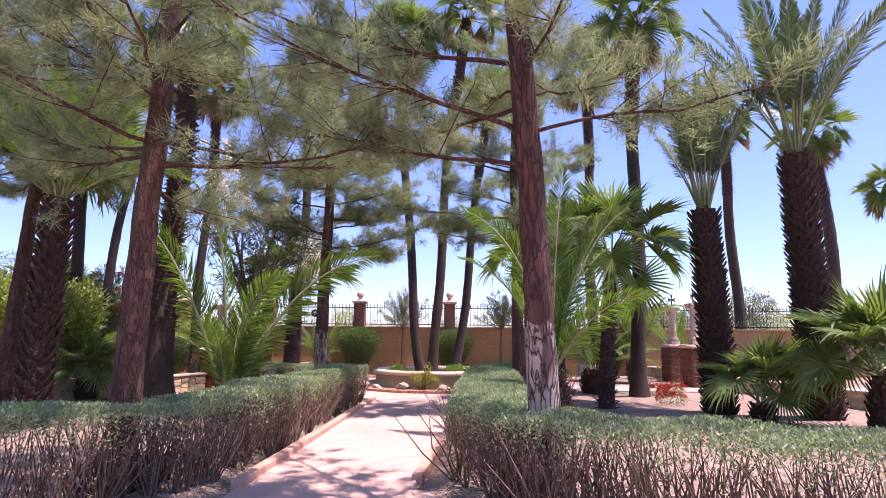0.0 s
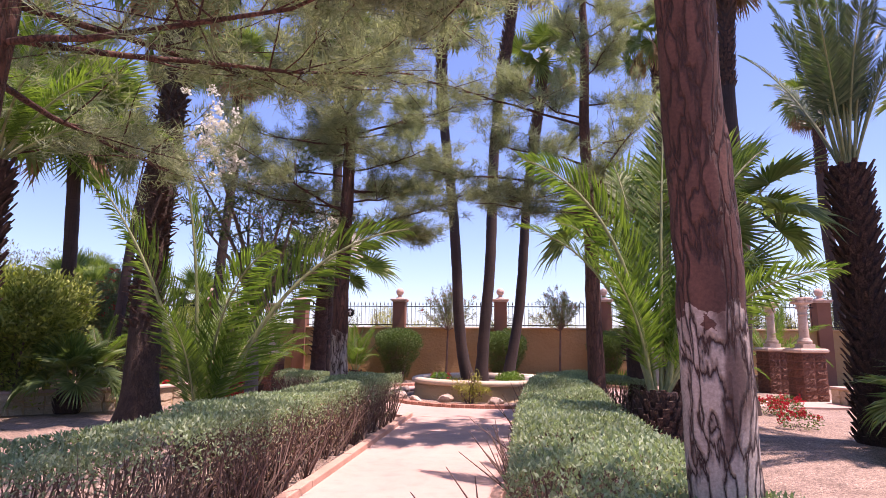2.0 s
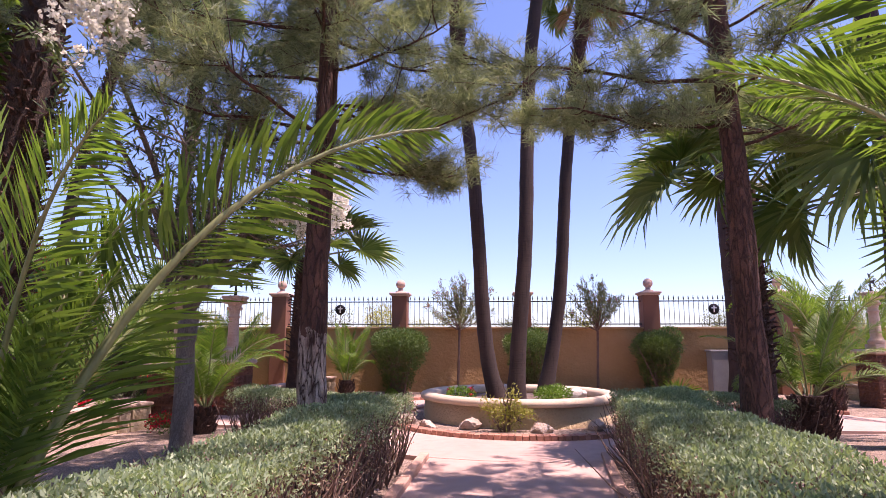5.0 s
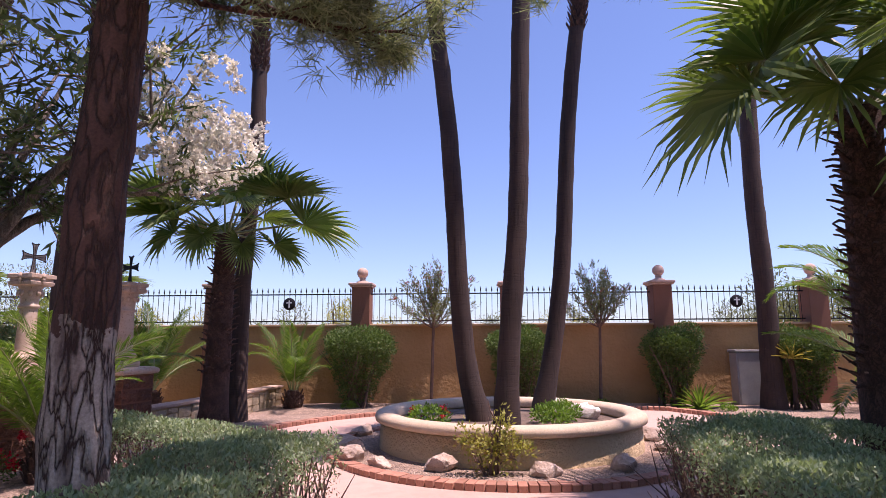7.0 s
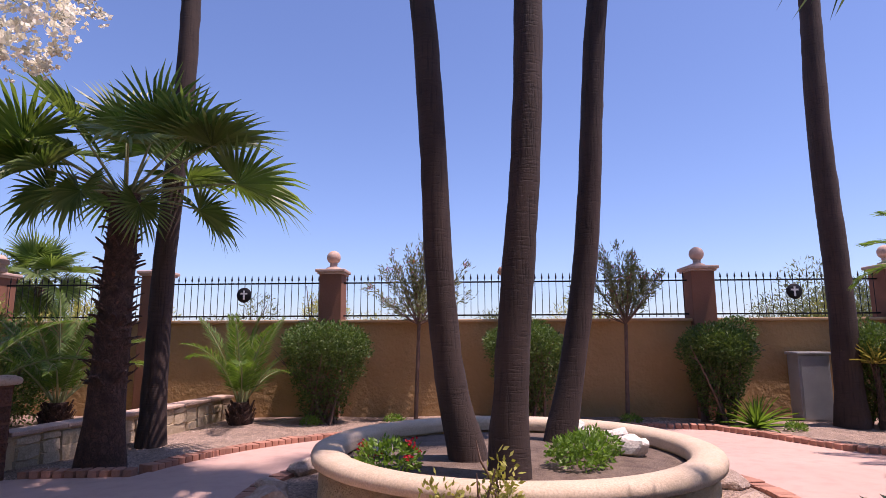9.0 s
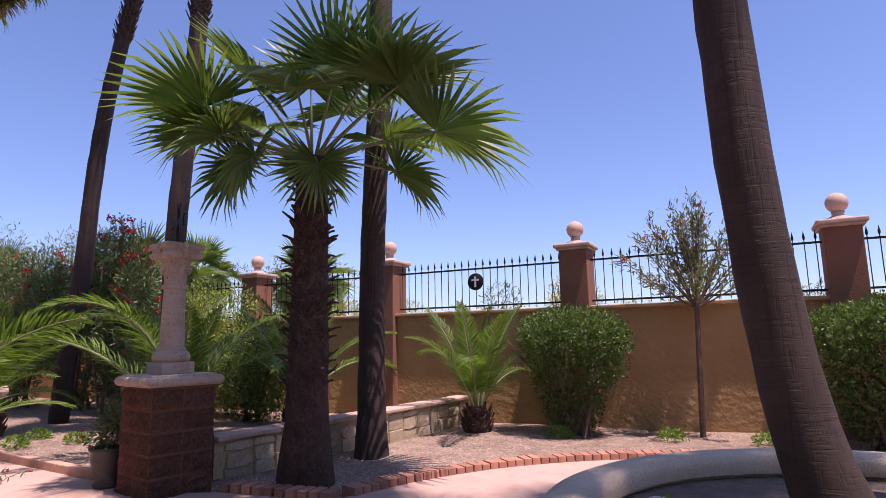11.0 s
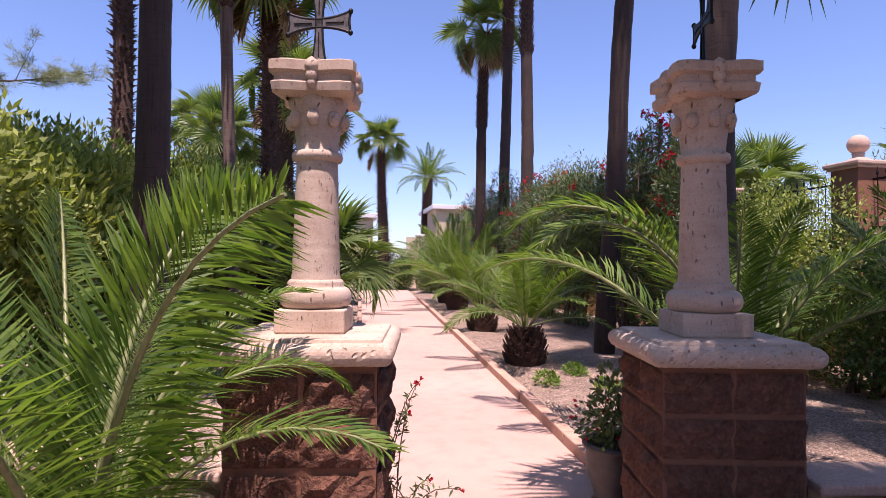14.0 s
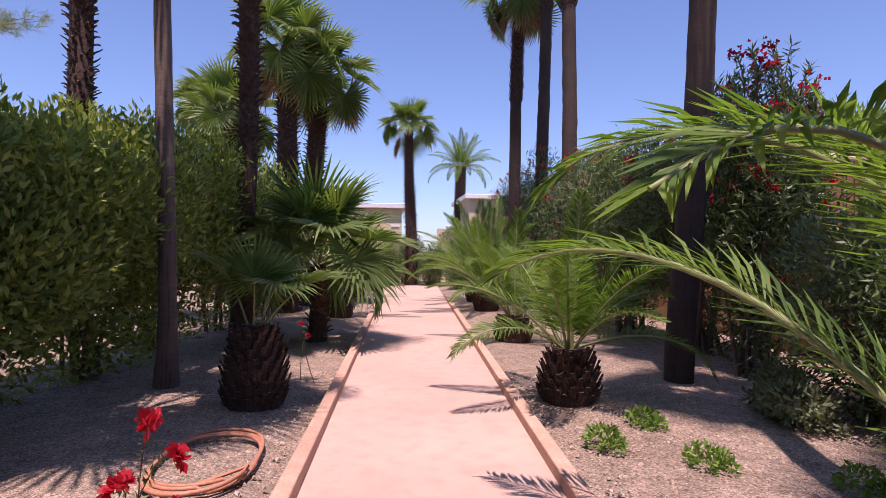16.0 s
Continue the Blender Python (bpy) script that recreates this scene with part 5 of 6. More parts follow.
palm("date_palm", "small date palm on a scaly stump before the wall", "palm", (-4.45, 25.4, 0), 0.45, 0.19, 0.17, "stump", "date", 12, 1.7, seed=42, elev=(87, 50), group="young date palms")
palm("date_palm", "young date palm spreading beside the gate pedestal", "palm", (-5.2, 18.2, 0), 0.45, 0.17, 0.13, "stump", "date", 0, 1.9, seed=43, elev=(88, 84), own=((36, 70, 1.75, 3, -25), (108, 82, 1.3, 6), (158, 84, 2.0, 4, 30), (240, 64, 1.8, 1), (276, 58, 1.6, 1), (60, 62, 1.3, 4), (5, 62, 1.6, 3), (325, 55, 1.5, 3), (300, 72, 1.8, 2), (205, 66, 1.9, 2, 25), (255, 48, 1.5, 3), (225, 56, 1.7, 2, 20), (130, 80, 1.4, 4), (180, 60, 1.6, 3)), group="young date palms")
palm("date_palm", "young date palm behind the stone column", "palm", (-7.3, 22.1, 0), 0.5, 0.25, 0.2, "stump", "date", 1, 1.9, seed=44, elev=(85, 70), own=((218, 50, 2.9, 4), (250, 83, 2.7, 6), (290, 69, 2.6, 5), (20, 52, 2.1, 4), (100, 60, 2.0, 3), (160, 72, 2.0, 4), (325, 75, 1.9, 3), (40, 70, 2.0, 3)), group="young date palms")
palm("date_palm", "young date palm by the garden wall", "palm", (-7.6, 24.8, 0), 0.5, 0.22, 0.18, "stump", "date", 12, 2.2, seed=45, elev=(86, 40), group="young date palms")
palm("fan_palm", "slender tall palm behind the stone column", "palm", (-8.55, 22.9, 0), 11, 0.17, 0.13, "ringed", "fan", 22, 1.7, (0.25, 0), 46, (75, -40), dry=8)
palm("date_palm", "young date palm beside the far gate", "palm", (7.3, 22.1, 0), 1.0, 0.25, 0.2, "stump", "date", 2, 2.2, seed=47, elev=(84, 70), own=((160, 86, 3.1, 4), (136, 80, 3.05, 6), (123, 77, 3.1, 4), (185, 88, 2.9, 4), (205, 75, 2.9, 5), (250, 70, 2.8, 4), (300, 70, 2.8, 4), (20, 70, 2.8, 4), (70, 76, 2.8, 5), (100, 84, 2.7, 3)), group="young date palms")
palm("fan_palm", "leafy palm by the far garden wall", "palm", (9.6, 24.4, 0), 0.9, 0.2, 0.17, "stump", "date", 14, 2.0, seed=48, elev=(82, 20))

# ---- palms along the straight walk ----
palm("fan_palm", "tall dark smooth palm trunk beside the walk", "palm", (-9.6, 17.15, 0), 6.7, 0.17, 0.14, "ringed", "fan", 30, 2.2, (0.05, -0.05), 50, (70, -38), dry=3, flare=0.06)
palm("fan_palm", "slender grey palm trunk in the shade", "palm", (-12.85, 17.42, 0), 8.5, 0.1, 0.09, "ringed", "fan", 16, 1.7, (0.0, -0.2), 51, (75, -35), dry=6, flare=0.05, bark=PALERING)
palm("fan_palm", "young fan palm on a wide dark skirted stump beside the walk", "palm", (-11.9, 18.6, 0), 0.85, 0.29, 0.18, "stump", "fan", 4, 1.0, seed=52, elev=(85, 45), own=((90, 40, 1.1, 2),))
palm("fan_palm", "tall fan palm with stubbled upper trunk", "palm", (-16.3, 17.55, 0), 7.8, 0.17, 0.17, "boots", "fan", 24, 1.9, (0.0, 0.0), 59, (75, -40), dry=8, flare=0.12, boot_from=0.42)
palm("fan_palm", "low fan palm beside the kerb with drooping leaves", "palm", (-16.2, 18.85, 0), 1.4, 0.17, 0.13, "boots", "fan", 20, 1.9, (0.05, 0), 53, (80, -20))
palm("fan_palm", "stubbled fan palm over the walk", "palm", (-22.0, 17.5, 0), 7.0, 0.3, 0.24, "boots", "fan", 18, 2.0, (0.0, 0), 54, (75, -45), dry=4)
palm("fan_palm", "stubbled fan palm over the walk", "palm", (-23.8, 17.95, 0), 6.8, 0.3, 0.24, "boots", "fan", 18, 2.0, (0.2, 0.2), 55, (75, -45), dry=4)
palm("fan_palm", "stubbled tall fan palm among green shrubs", "palm", (-17.5, 14.2, 0), 11.0, 0.22, 0.2, "boots", "fan", 24, 1.9, (0, 0), 56, (75, -40), dry=6)
palm("fan_palm", "tall fan palm at the far end of the walk", "palm", (-36.9, 21.86, 0), 8.3, 0.34, 0.2, "boots", "fan", 18, 2.0, (0.1, -0.15), 57, (82, -28), dry=1)
palm("date_palm", "distant date palm beyond the far wall", "palm", (-47.0, 26.0, 0), 8.0, 0.34, 0.3, "boots", "date", 30, 2.7, (0, 0), 58, (84, -5))
for k, (x, y, h, r, ln) in enumerate(((-24.2, 24.3, 10.0, 0.18, (0.5, 0.1)), (-22.7, 24.8, 13, 0.17, (0.3, 0.1)), (-19.7, 24.55, 13, 0.17, (0.1, 0.1)), (-12.65, 23.62, 12, 0.15, (1.5, 0.5)))):
    palm("fan_palm", "very tall slender palm above the oleanders", "palm", (x, y, 0), h, r + 0.03, r - 0.02, "ringed", "fan", 16, 1.9, ln, 60 + k, (75, -50), dry=8, bend=0.5)
SD = "small date palm with fat scaly stump beside the walk"
palm("date_palm", SD, "palm", (-11.75, 21.88, 0), 0.6, 0.29, 0.2, "stump", "date", 12, 1.6, seed=70, elev=(84, 20), group="young date palms", own=((20, 50, 1.7, 2), (340, 55, 1.8, 2)))
palm("date_palm", SD, "palm", (-16.15, 22.35, 0), 0.5, 0.3, 0.22, "stump", "date", 12, 1.8, seed=71, elev=(86, 40), group="young date palms")
palm("date_palm", SD, "palm", (-21.7, 22.95, 0), 0.7, 0.3, 0.25, "stump", "date", 16, 2.6, seed=72, elev=(86, 35), group="young date palms")
palm("date_palm", SD, "palm", (-25.2, 23.3, 0), 0.7, 0.3, 0.25, "stump", "date", 16, 2.8, seed=73, elev=(86, 25), group="young date palms")
palm("date_palm", SD, "palm", (-20.5, 19.0, 0), 0.7, 0.28, 0.22, "stump", "date", 14, 2.0, seed=74, elev=(86, 30), group="young date palms")
palm("date_palm", SD, "palm", (-27.8, 19.2, 0), 0.9, 0.28, 0.22, "stump", "date", 14, 2.4, seed=75, elev=(86, 20), group="young date palms")
for k, (x, y, h) in enumerate(((-26, 15, 6.0), (-30, 13.5, 7.5), (-19, 29.6, 3.6), (-17.4, 29.5, 3.2), (-20.6, 33.5, 4.2), (-14.5, 33, 3.4), (-37, 34, 5.5))):
    palm("fan_palm", "distant fan palm over the shrubs", "palm", (x, y, 0), h, 0.25, 0.2, "boots", "fan", 20, 2.0, (0, 0), 80 + k, (78, -45))


# ---- shrubs ----
def shrub(name, label, category, at, lumps, n, leaf, size, mat, seed, stems=0, stem_h=0.6, bark=None, shell=0.4, upright=0.3, group="", flowers=None, spread=0.15):
    """Leaves on a group of ellipsoids over a few stems; flowers: (count, size, material, label, upper part only)."""
    r = np.random.RandomState(seed)
    th = thing(name, at, label, category, group)
    sh = Shape()
    pos, d = in_lumps(r, n, lumps, shell)
    keep = pos[:, 2] > 0.03
    pos, d = pos[keep], d[keep]
    dirs = d * 0.6 + r.randn(len(pos), 3) * 0.55 + (0, 0, upright)
    leaves(sh, pos, dirs, leaf * r.uniform(0.7, 1.25, len(pos)), leaf * size * r.uniform(0.8, 1.2, len(pos)), 0, r)
    part("crown", sh, mat, th)
    if stems:
        for k in range(stems):
            wood = Shape()
            tgt = np.array(lumps[k % len(lumps)][:3]) + r.randn(3) * np.array(lumps[k % len(lumps)][3:6]) * 0.45
            b = np.array((r.randn() * spread, r.randn() * spread, -0.05))
            mid = b * 0.6 + tgt * 0.4 + np.r_[r.randn(2) * 0.06, stem_h * 0.3]
            t = np.linspace(0, 1, 7)[:, None]
            pts = (1 - t) ** 2 * b + 2 * t * (1 - t) * mid + t ** 2 * tgt
            tube(wood, pts, (0.035 - 0.027 * t[:, 0]) * min(1.3, 0.5 + tgt[2] * 0.3), 6)
            for m in range(4):
                e = pts[r.randint(2, 6)]
                q_ = e + (r.randn(3) * 0.25 + (0, 0, 0.2)) * min(1.0, 1.6 * stem_h)
                tube(wood, [e, (e + q_) / 2 + r.randn(3) * 0.03, q_], [0.011, 0.008, 0.003], 4)
            part("stem", wood, bark or TWIG, th)
    if flowers:
        count, fs, fm, fl, low = flowers
        p, fd = in_lumps(r, count * 4, lumps, 0.05)
        good = (fd[:, 2] > low)
        p = p[good][:count]
        fsh = Shape()
        for c in p:
            for q_ in c + r.randn(r.randint(6, 14), 3) * fs * 1.1:
                leaves(fsh, np.repeat(q_[None], 5, 0), sphere_dirs(r, 5) + (0, 0, 0.4), fs, fs * 0.8, 0, r)
        tagged(part("blossom", fsh, fm, th, fl), kind="stuff")
    return th


for x, y, h, w in ((-2.95, 25.75, 1.93, 0.88), (0.95, 25.9, 1.85, 0.8), (4.62, 25.85, 1.86, 0.68), (7.35, 25.3, 1.78, 0.72)):
    r = np.random.RandomState(int(x * 10) + 100)
    lumps = [(0, 0, h - 0.33, w * 0.93, w * 0.86, 0.34), (0.05, -0.05, h - 0.52, w * 0.96, w * 0.85, 0.36), (0.03, 0, h - 0.85, w * 0.84, w * 0.72, 0.42), (-0.02, 0, h - 1.15, w * 0.68, w * 0.55, 0.42), (-0.03, 0, 0.42, w * 0.52, w * 0.42, 0.4)]
    lumps += [(math.cos(k) * w * 0.55, math.sin(k) * w * 0.5, h - 0.4 + 0.1 * r.randn(), 0.36, 0.34, 0.3) for k in range(6)]
    shrub("clipped_shrub", "clipped round green shrub narrowing to its foot before the wall", "shrub", (x, y, 0.02), lumps, 19000, 0.06, 0.45, BUSH, int(x * 10) + 100, 14, 0.5, shell=0.22, group="clipped shrubs by the wall")


def oleander_lumps(r, c, rad, n, s):
    return [(*(np.array(c) + r.randn(3) * np.array(rad) * 0.55), *(s * r.uniform(0.7, 1.2, 3))) for _ in range(n)]


# slender standard oleanders before the wall
for x, y, sd in ((-1.22, 26.25, 1), (2.95, 26.2, 2)):
    r = np.random.RandomState(sd)
    th = thing("oleander_tree", (x, y, 0), "slender oleander standard with sparse dull leaves and few flowers", "tree", "small trees before the wall")
    line = np.c_[np.linspace(0, 0.06, 8), np.zeros(8), np.linspace(-0.05, 1.9, 8)]
    wood = tube(Shape(), line, np.linspace(0.045, 0.034, 8), 8)
    sh, fl = Shape(), Shape()
    tips = []
    for k in range(34):
        a, e = GOLD * k, r.uniform(0.35, 1.5)
        l = r.uniform(0.75, 1.25) + 0.75 * max(0.0, e - 0.8) * r.rand() ** 0.5 + 0.35 * (k % 11 == 0)
        d = np.array((math.cos(a) * math.cos(e), math.sin(a) * math.cos(e), math.sin(e)))
        t = np.linspace(0, 1, 5)
        p = line[-1] + np.outer(t * l, d) + np.outer(t ** 2, (0, 0, 0.15))
        tube(wood, p, 0.011 * (1 - t) + 0.003, 5)
        m = 95
        u = 0.3 + 0.75 * r.rand(m) ** 0.7
        q_ = np.stack([np.interp(u, t, p[:, k_]) for k_ in range(3)], 1)
        leaves(sh, q_ + r.randn(m, 3) * 0.05, d + r.randn(m, 3) * 0.6, r.uniform(0.08, 0.15, m), 0.024, 0, r)
        if k % 3 != 2:
            leaves(fl, np.repeat(p[-1][None], 16, 0) + r.randn(16, 3) * 0.035, sphere_dirs(r, 16), 0.035, 0.03, 0, r)
    part("trunk", wood, TWIG, th)
    part("crown", sh, OLIVE, th)
    part("blossom", fl, leaf_mat("rosy_petal" + str(sd), (0.3, 0.05, 0.05), (0.5, 0.12, 0.12), 0.6, 0.3, (1, 1, 1)), th, "dull red flower clusters")

# the white oleander behind the hedge: a forked grey trunk, loose dark leaves, heavy blossom
def oleander_tree(at, seed, crown, blossom, leafy=62):
    r = np.random.RandomState(seed)
    th = thing("oleander", at, "tall white-flowering oleander with forked grey trunk", "tree")
    trunk = np.array([(0, 0, -0.06), (0.02, -0.02, 0.8), (-0.02, 0.0, 1.5), (0.0, 0.0, 1.95)])
    part("trunk", tube(Shape(), trunk, [0.15, 0.12, 0.115, 0.13], 12, 0, True, 0.04, r), GREYBARK, th)
    lv = Shape()
    for c in crown:
        c = np.array(c) + r.randn(3) * 0.12
        t = np.linspace(0, 1, 9)[:, None]
        mid = np.array((c[0] * 0.25, c[1] * 0.25, 2.9)) + r.randn(3) * 0.15
        p = (1 - t) ** 2 * trunk[-1] + 2 * t * (1 - t) * mid + t ** 2 * c
        wood = tube(Shape(), p, 0.055 * (1 - t[:, 0]) + 0.012, 7)
        for m in range(13):
            e = p[r.randint(3, 9)]
            tip = e + r.randn(3) * (0.42, 0.42, 0.3) + (0, 0, 0.22)
            tube(wood, [e, (e + tip) / 2 + r.randn(3) * 0.05, tip], [0.014, 0.009, 0.004], 4)
            k = leafy
            u = r.uniform(0.2, 1.1, k)[:, None]
            q_ = e + (tip - e) * u + r.randn(k, 3) * 0.04
            leaves(lv, q_, unit((tip - e)[None]) * 0.6 + r.randn(k, 3) * 0.55, r.uniform(0.1, 0.18, k), 0.026, 0, r)
        part("limb", wood, GREYBARK, th)
    part("crown", lv, OLEANDER, th, "dark narrow leaves")
    for c, n, sp in blossom:
        for _ in range(n):
            fl = Shape()
            p = np.array(c) + np.clip(r.randn(3), -1.5, 1.5) * np.array(sp)
            for q_ in p + r.randn(15, 3) * 0.042:
                leaves(fl, np.repeat(q_[None], 5, 0), sphere_dirs(r, 5) + (0, 0, 0.3), 0.042, 0.036, 0, r)
            part("blossom", fl, WHITEFLOWER, th, "cluster of white flowers")
    return th


oleander_tree((-4.3, 15.7, 0), 9, [(0.25, 0.55, 4.2), (-0.05, -0.05, 4.4), (0.95, 1.35, 3.7), (1.25, 1.55, 3.1), (0.25, 1.15, 4.3), (1.15, 0.75, 3.7), (1.05, 0.55, 4.1), (-0.05, -2.4, 3.6), (0.15, -2.6, 5.0), (-0.25, -2.4, 4.6), (0.85, -1.9, 3.7), (1.05, -1.7, 4.4), (1.35, -2.0, 3.9)],
              (((1.3, 1.4, 3.65), 60, (0.26, 0.5, 0.4)), ((1.2, 2.1, 3.75), 24, (0.2, 0.2, 0.2)), ((1.25, 0.65, 3.7), 30, (0.25, 0.3, 0.3)), ((0.3, -2.8, 5.0), 24, (0.25, 0.2, 0.28)), ((0.75, -2.95, 4.35), 18, (0.28, 0.2, 0.22)), ((-0.15, -2.6, 4.5), 4, (0.3, 0.2, 0.3))), 37)


def green_mass(label, at, size, n, mat, seed, leaf=0.09, wide=0.4, name="shrub", category="shrub", group="", lumps=9, flowers=None, stems=10, rise=0.3, shoots=0, foot=1.0):
    """A large loose shrub filling a box of that size; foot: how wide it is near the ground."""
    r = np.random.RandomState(seed)
    sx, sy, sz = size
    L = [(r.uniform(-0.32, 0.32) * sx, r.uniform(-0.32, 0.32) * sy, sz * r.uniform(0.3 + 0.1 * (foot < 1), 0.82), sx * r.uniform(0.2, 0.32), sy * r.uniform(0.2, 0.32), sz * r.uniform(0.16, 0.26)) for _ in range(lumps)]
    L += [(0, 0, sz * 0.35, sx * 0.4 * foot, sy * 0.4 * foot, sz * 0.35), (-0.2 * sx, 0.1 * sy, sz * 0.2, sx * 0.3 * foot, sy * 0.3 * foot, sz * 0.2), (0.2 * sx, 0, sz * 0.2, sx * 0.3 * foot, sy * 0.3 * foot, sz * 0.2)]
    th = shrub(name, label, category, at, L, n, leaf, wide, mat, seed, stems, sz * 0.4, shell=0.5, group=group, flowers=flowers, upright=rise)
    for k in range(shoots):
        a, q = r.uniform(0, 6.28), 0.42 * r.rand() ** 0.5
        b = np.array((math.cos(a) * q * sx, math.sin(a) * q * sy, sz * (0.92 - 0.5 * q)))
        top = b + (r.randn() * 0.12, r.randn() * 0.12, r.uniform(0.35, 0.85))
        line = np.array([b - (0, 0, 0.3), b, (b + top) / 2 + r.randn(3) * 0.03, top])
        shoot = part("shoot", tube(Shape(), line, [0.012, 0.01, 0.007, 0.004], 5), TWIG, th)
        m = 70
        u = r.rand(m)[:, None]
        lv = leaves(Shape(), b + (top - b) * u, r.randn(m, 3) * 0.6 + (0, 0, 0.7), r.uniform(0.09, 0.15, m), 0.022, 0, r)
        if k % 2 == 0:
            bloom = Shape()
            for c in top + r.randn(9, 3) * (0.07, 0.07, 0.06):
                leaves(bloom, np.repeat(c[None], 6, 0), sphere_dirs(r, 6) + (0, 0, 0.3), 0.045, 0.036, 0, r)
            tagged(part("bloom", bloom, REDFLOWER, shoot), kind="stuff")
        part("leaf_spray", lv, mat, shoot)
    return th


GM = "dense green conifer shrub in a tall screen"
for k, (x, y, s, n) in enumerate(((-9.40, 15.45, (2.8, 2.4, 3.0), 30000), (-11.40, 15.85, (2.8, 2.4, 3.3), 32000), (-13.40, 16.35, (2.8, 2.4, 3.4), 30000), (-15.60, 16.35, (2.8, 2.4, 3.6), 26000), (-18.00, 16.85, (2.6, 2.2, 3.6), 13000), (-20.80, 16.85, (3, 2.2, 3.8), 12000), (-24.30, 17.45, (3.2, 2.2, 3.6), 10000), (-27.80, 18.05, (3.4, 2.2, 3.6), 10000), (-31.30, 18.85, (3, 2.2, 3.4), 8000))):
    green_mass(GM, (x, y, 0), s, n, THUJA, 200 + k, 0.12, 0.36, group="green screen along the walk", rise=0.6, lumps=24, foot=0.62)
for k, (x, y, s, n) in enumerate(((-14.60, 25.15, (2.4, 2.0, 3.5), 15000), (-16.90, 24.95, (2.8, 2.2, 3.9), 18000), (-19.40, 24.95, (2.8, 2.2, 4.2), 16000), (-22.20, 25.15, (3.0, 2.2, 4.5), 15000), (-26.00, 25.25, (3.6, 2.2, 4.7), 14000), (-30.00, 25.25, (3.6, 2.2, 4.3), 12000))):
    green_mass("oleander bush with dark narrow leaves and red flowers", (x, y, 0), s, n, OLEANDER, 230 + k, 0.14, 0.18, "oleander", group="oleanders along the walk", flowers=(45, 0.04, REDFLOWER, "red flower clusters", 0.2), stems=14, shoots=12, foot=0.3 if k < 2 else 1.0)
green_mass("bright green dense shrub before the wall", (-10.50, 25.30, 0), (1.9, 1.6, 3.0), 14000, THUJA, 240, 0.07, 0.4)
green_mass("leafy oleander with red flowers behind the gate", (-12.75, 24.75, 0), (2.3, 1.4, 4.3), 12000, OLEANDER, 241, 0.15, 0.2, "oleander", flowers=(50, 0.045, REDFLOWER, "red flower clusters", 0.3), stems=14, shoots=18, foot=0.5)
green_mass("dark leafy shrub under the palms", (-10.40, 24.35, 0), (2.2, 1.4, 2.4), 9000, OLEANDER, 242, 0.11, 0.25, foot=0.8)
green_mass("low silver-green shrub in the gravel bed", (-10.85, 23.75, 0), (1.3, 0.8, 0.5), 3500, WILLOW, 243, 0.07, 0.4)
green_mass("green shrub among the pines", (-10.20, 13.70, 0), (2.6, 2.4, 2.6), 10000, THUJA, 244, 0.09, 0.4)
green_mass("dark green shrub against the wall", (-9.10, 25.30, 0), (2.0, 1.6, 2.1), 8000, BUSH, 245, 0.08, 0.4)
green_mass("green shrub at the end of the walk", (-35.40, 24.50, 0), (3.4, 2.6, 3.4), 8000, BUSH, 246, 0.12, 0.4)
green_mass("green shrub at the end of the walk", (-32.30, 23.80, 0), (2.4, 2.0, 2.6), 7000, BUSH, 247, 0.1, 0.4)
green_mass("loose shrub by the far palms", (9.6, 15.9, 0), (1.6, 1.6, 1.6), 6000, OLEANDER, 248, 0.09, 0.3)
for k, (x, y, h) in enumerate(((-36.2, 20.6, 2.6), (-36.6, 22.9, 2.7), (-38.2, 21.8, 2.9))):
    green_mass("green shrub closing the end of the walk", (x, y, 0), (2.2, 1.8, h), 7000, BUSH, 250 + k, 0.11, 0.4, group="shrubs at the walk's end")
# scrub and trees beyond the wall
for k in range(16):
    r = np.random.RandomState(300 + k)
    green_mass("yellow-green desert scrub beyond the wall", (-15 + 2.6 * k + r.uniform(-0.8, 0.8), 31 + r.uniform(-1, 2), 0), (2.6, 1.6, r.uniform(2.4, 3.3)), 6500, SCRUB if k % 3 else WILLOW, 300 + k, 0.13, 0.2, "scrub", "scrub", "scrub beyond the wall", 6, stems=6)
for k, (x, y, s) in enumerate(((-23, 31, (5, 4, 6.2)), (-27, 31.5, (6, 4, 7.0)), (-32, 31, (6, 4, 7.6)), (-27, 33, (7, 5, 6.0)), (-20, 38, (7, 5, 5.5)), (-36, 36, (8, 5, 6.5)), (-44, 30, (8, 6, 6)), (12, 34, (4, 3, 4.6)), (17, 33, (4, 3, 4.2)), (-40, 12, (8, 6, 5)))):
    green_mass("hazy grey-green tree beyond the garden", (x, y, 0), s, 9000, WILLOW, 330 + k, 0.2, 0.2, "tree", "tree", "trees beyond the garden", 9, stems=10)


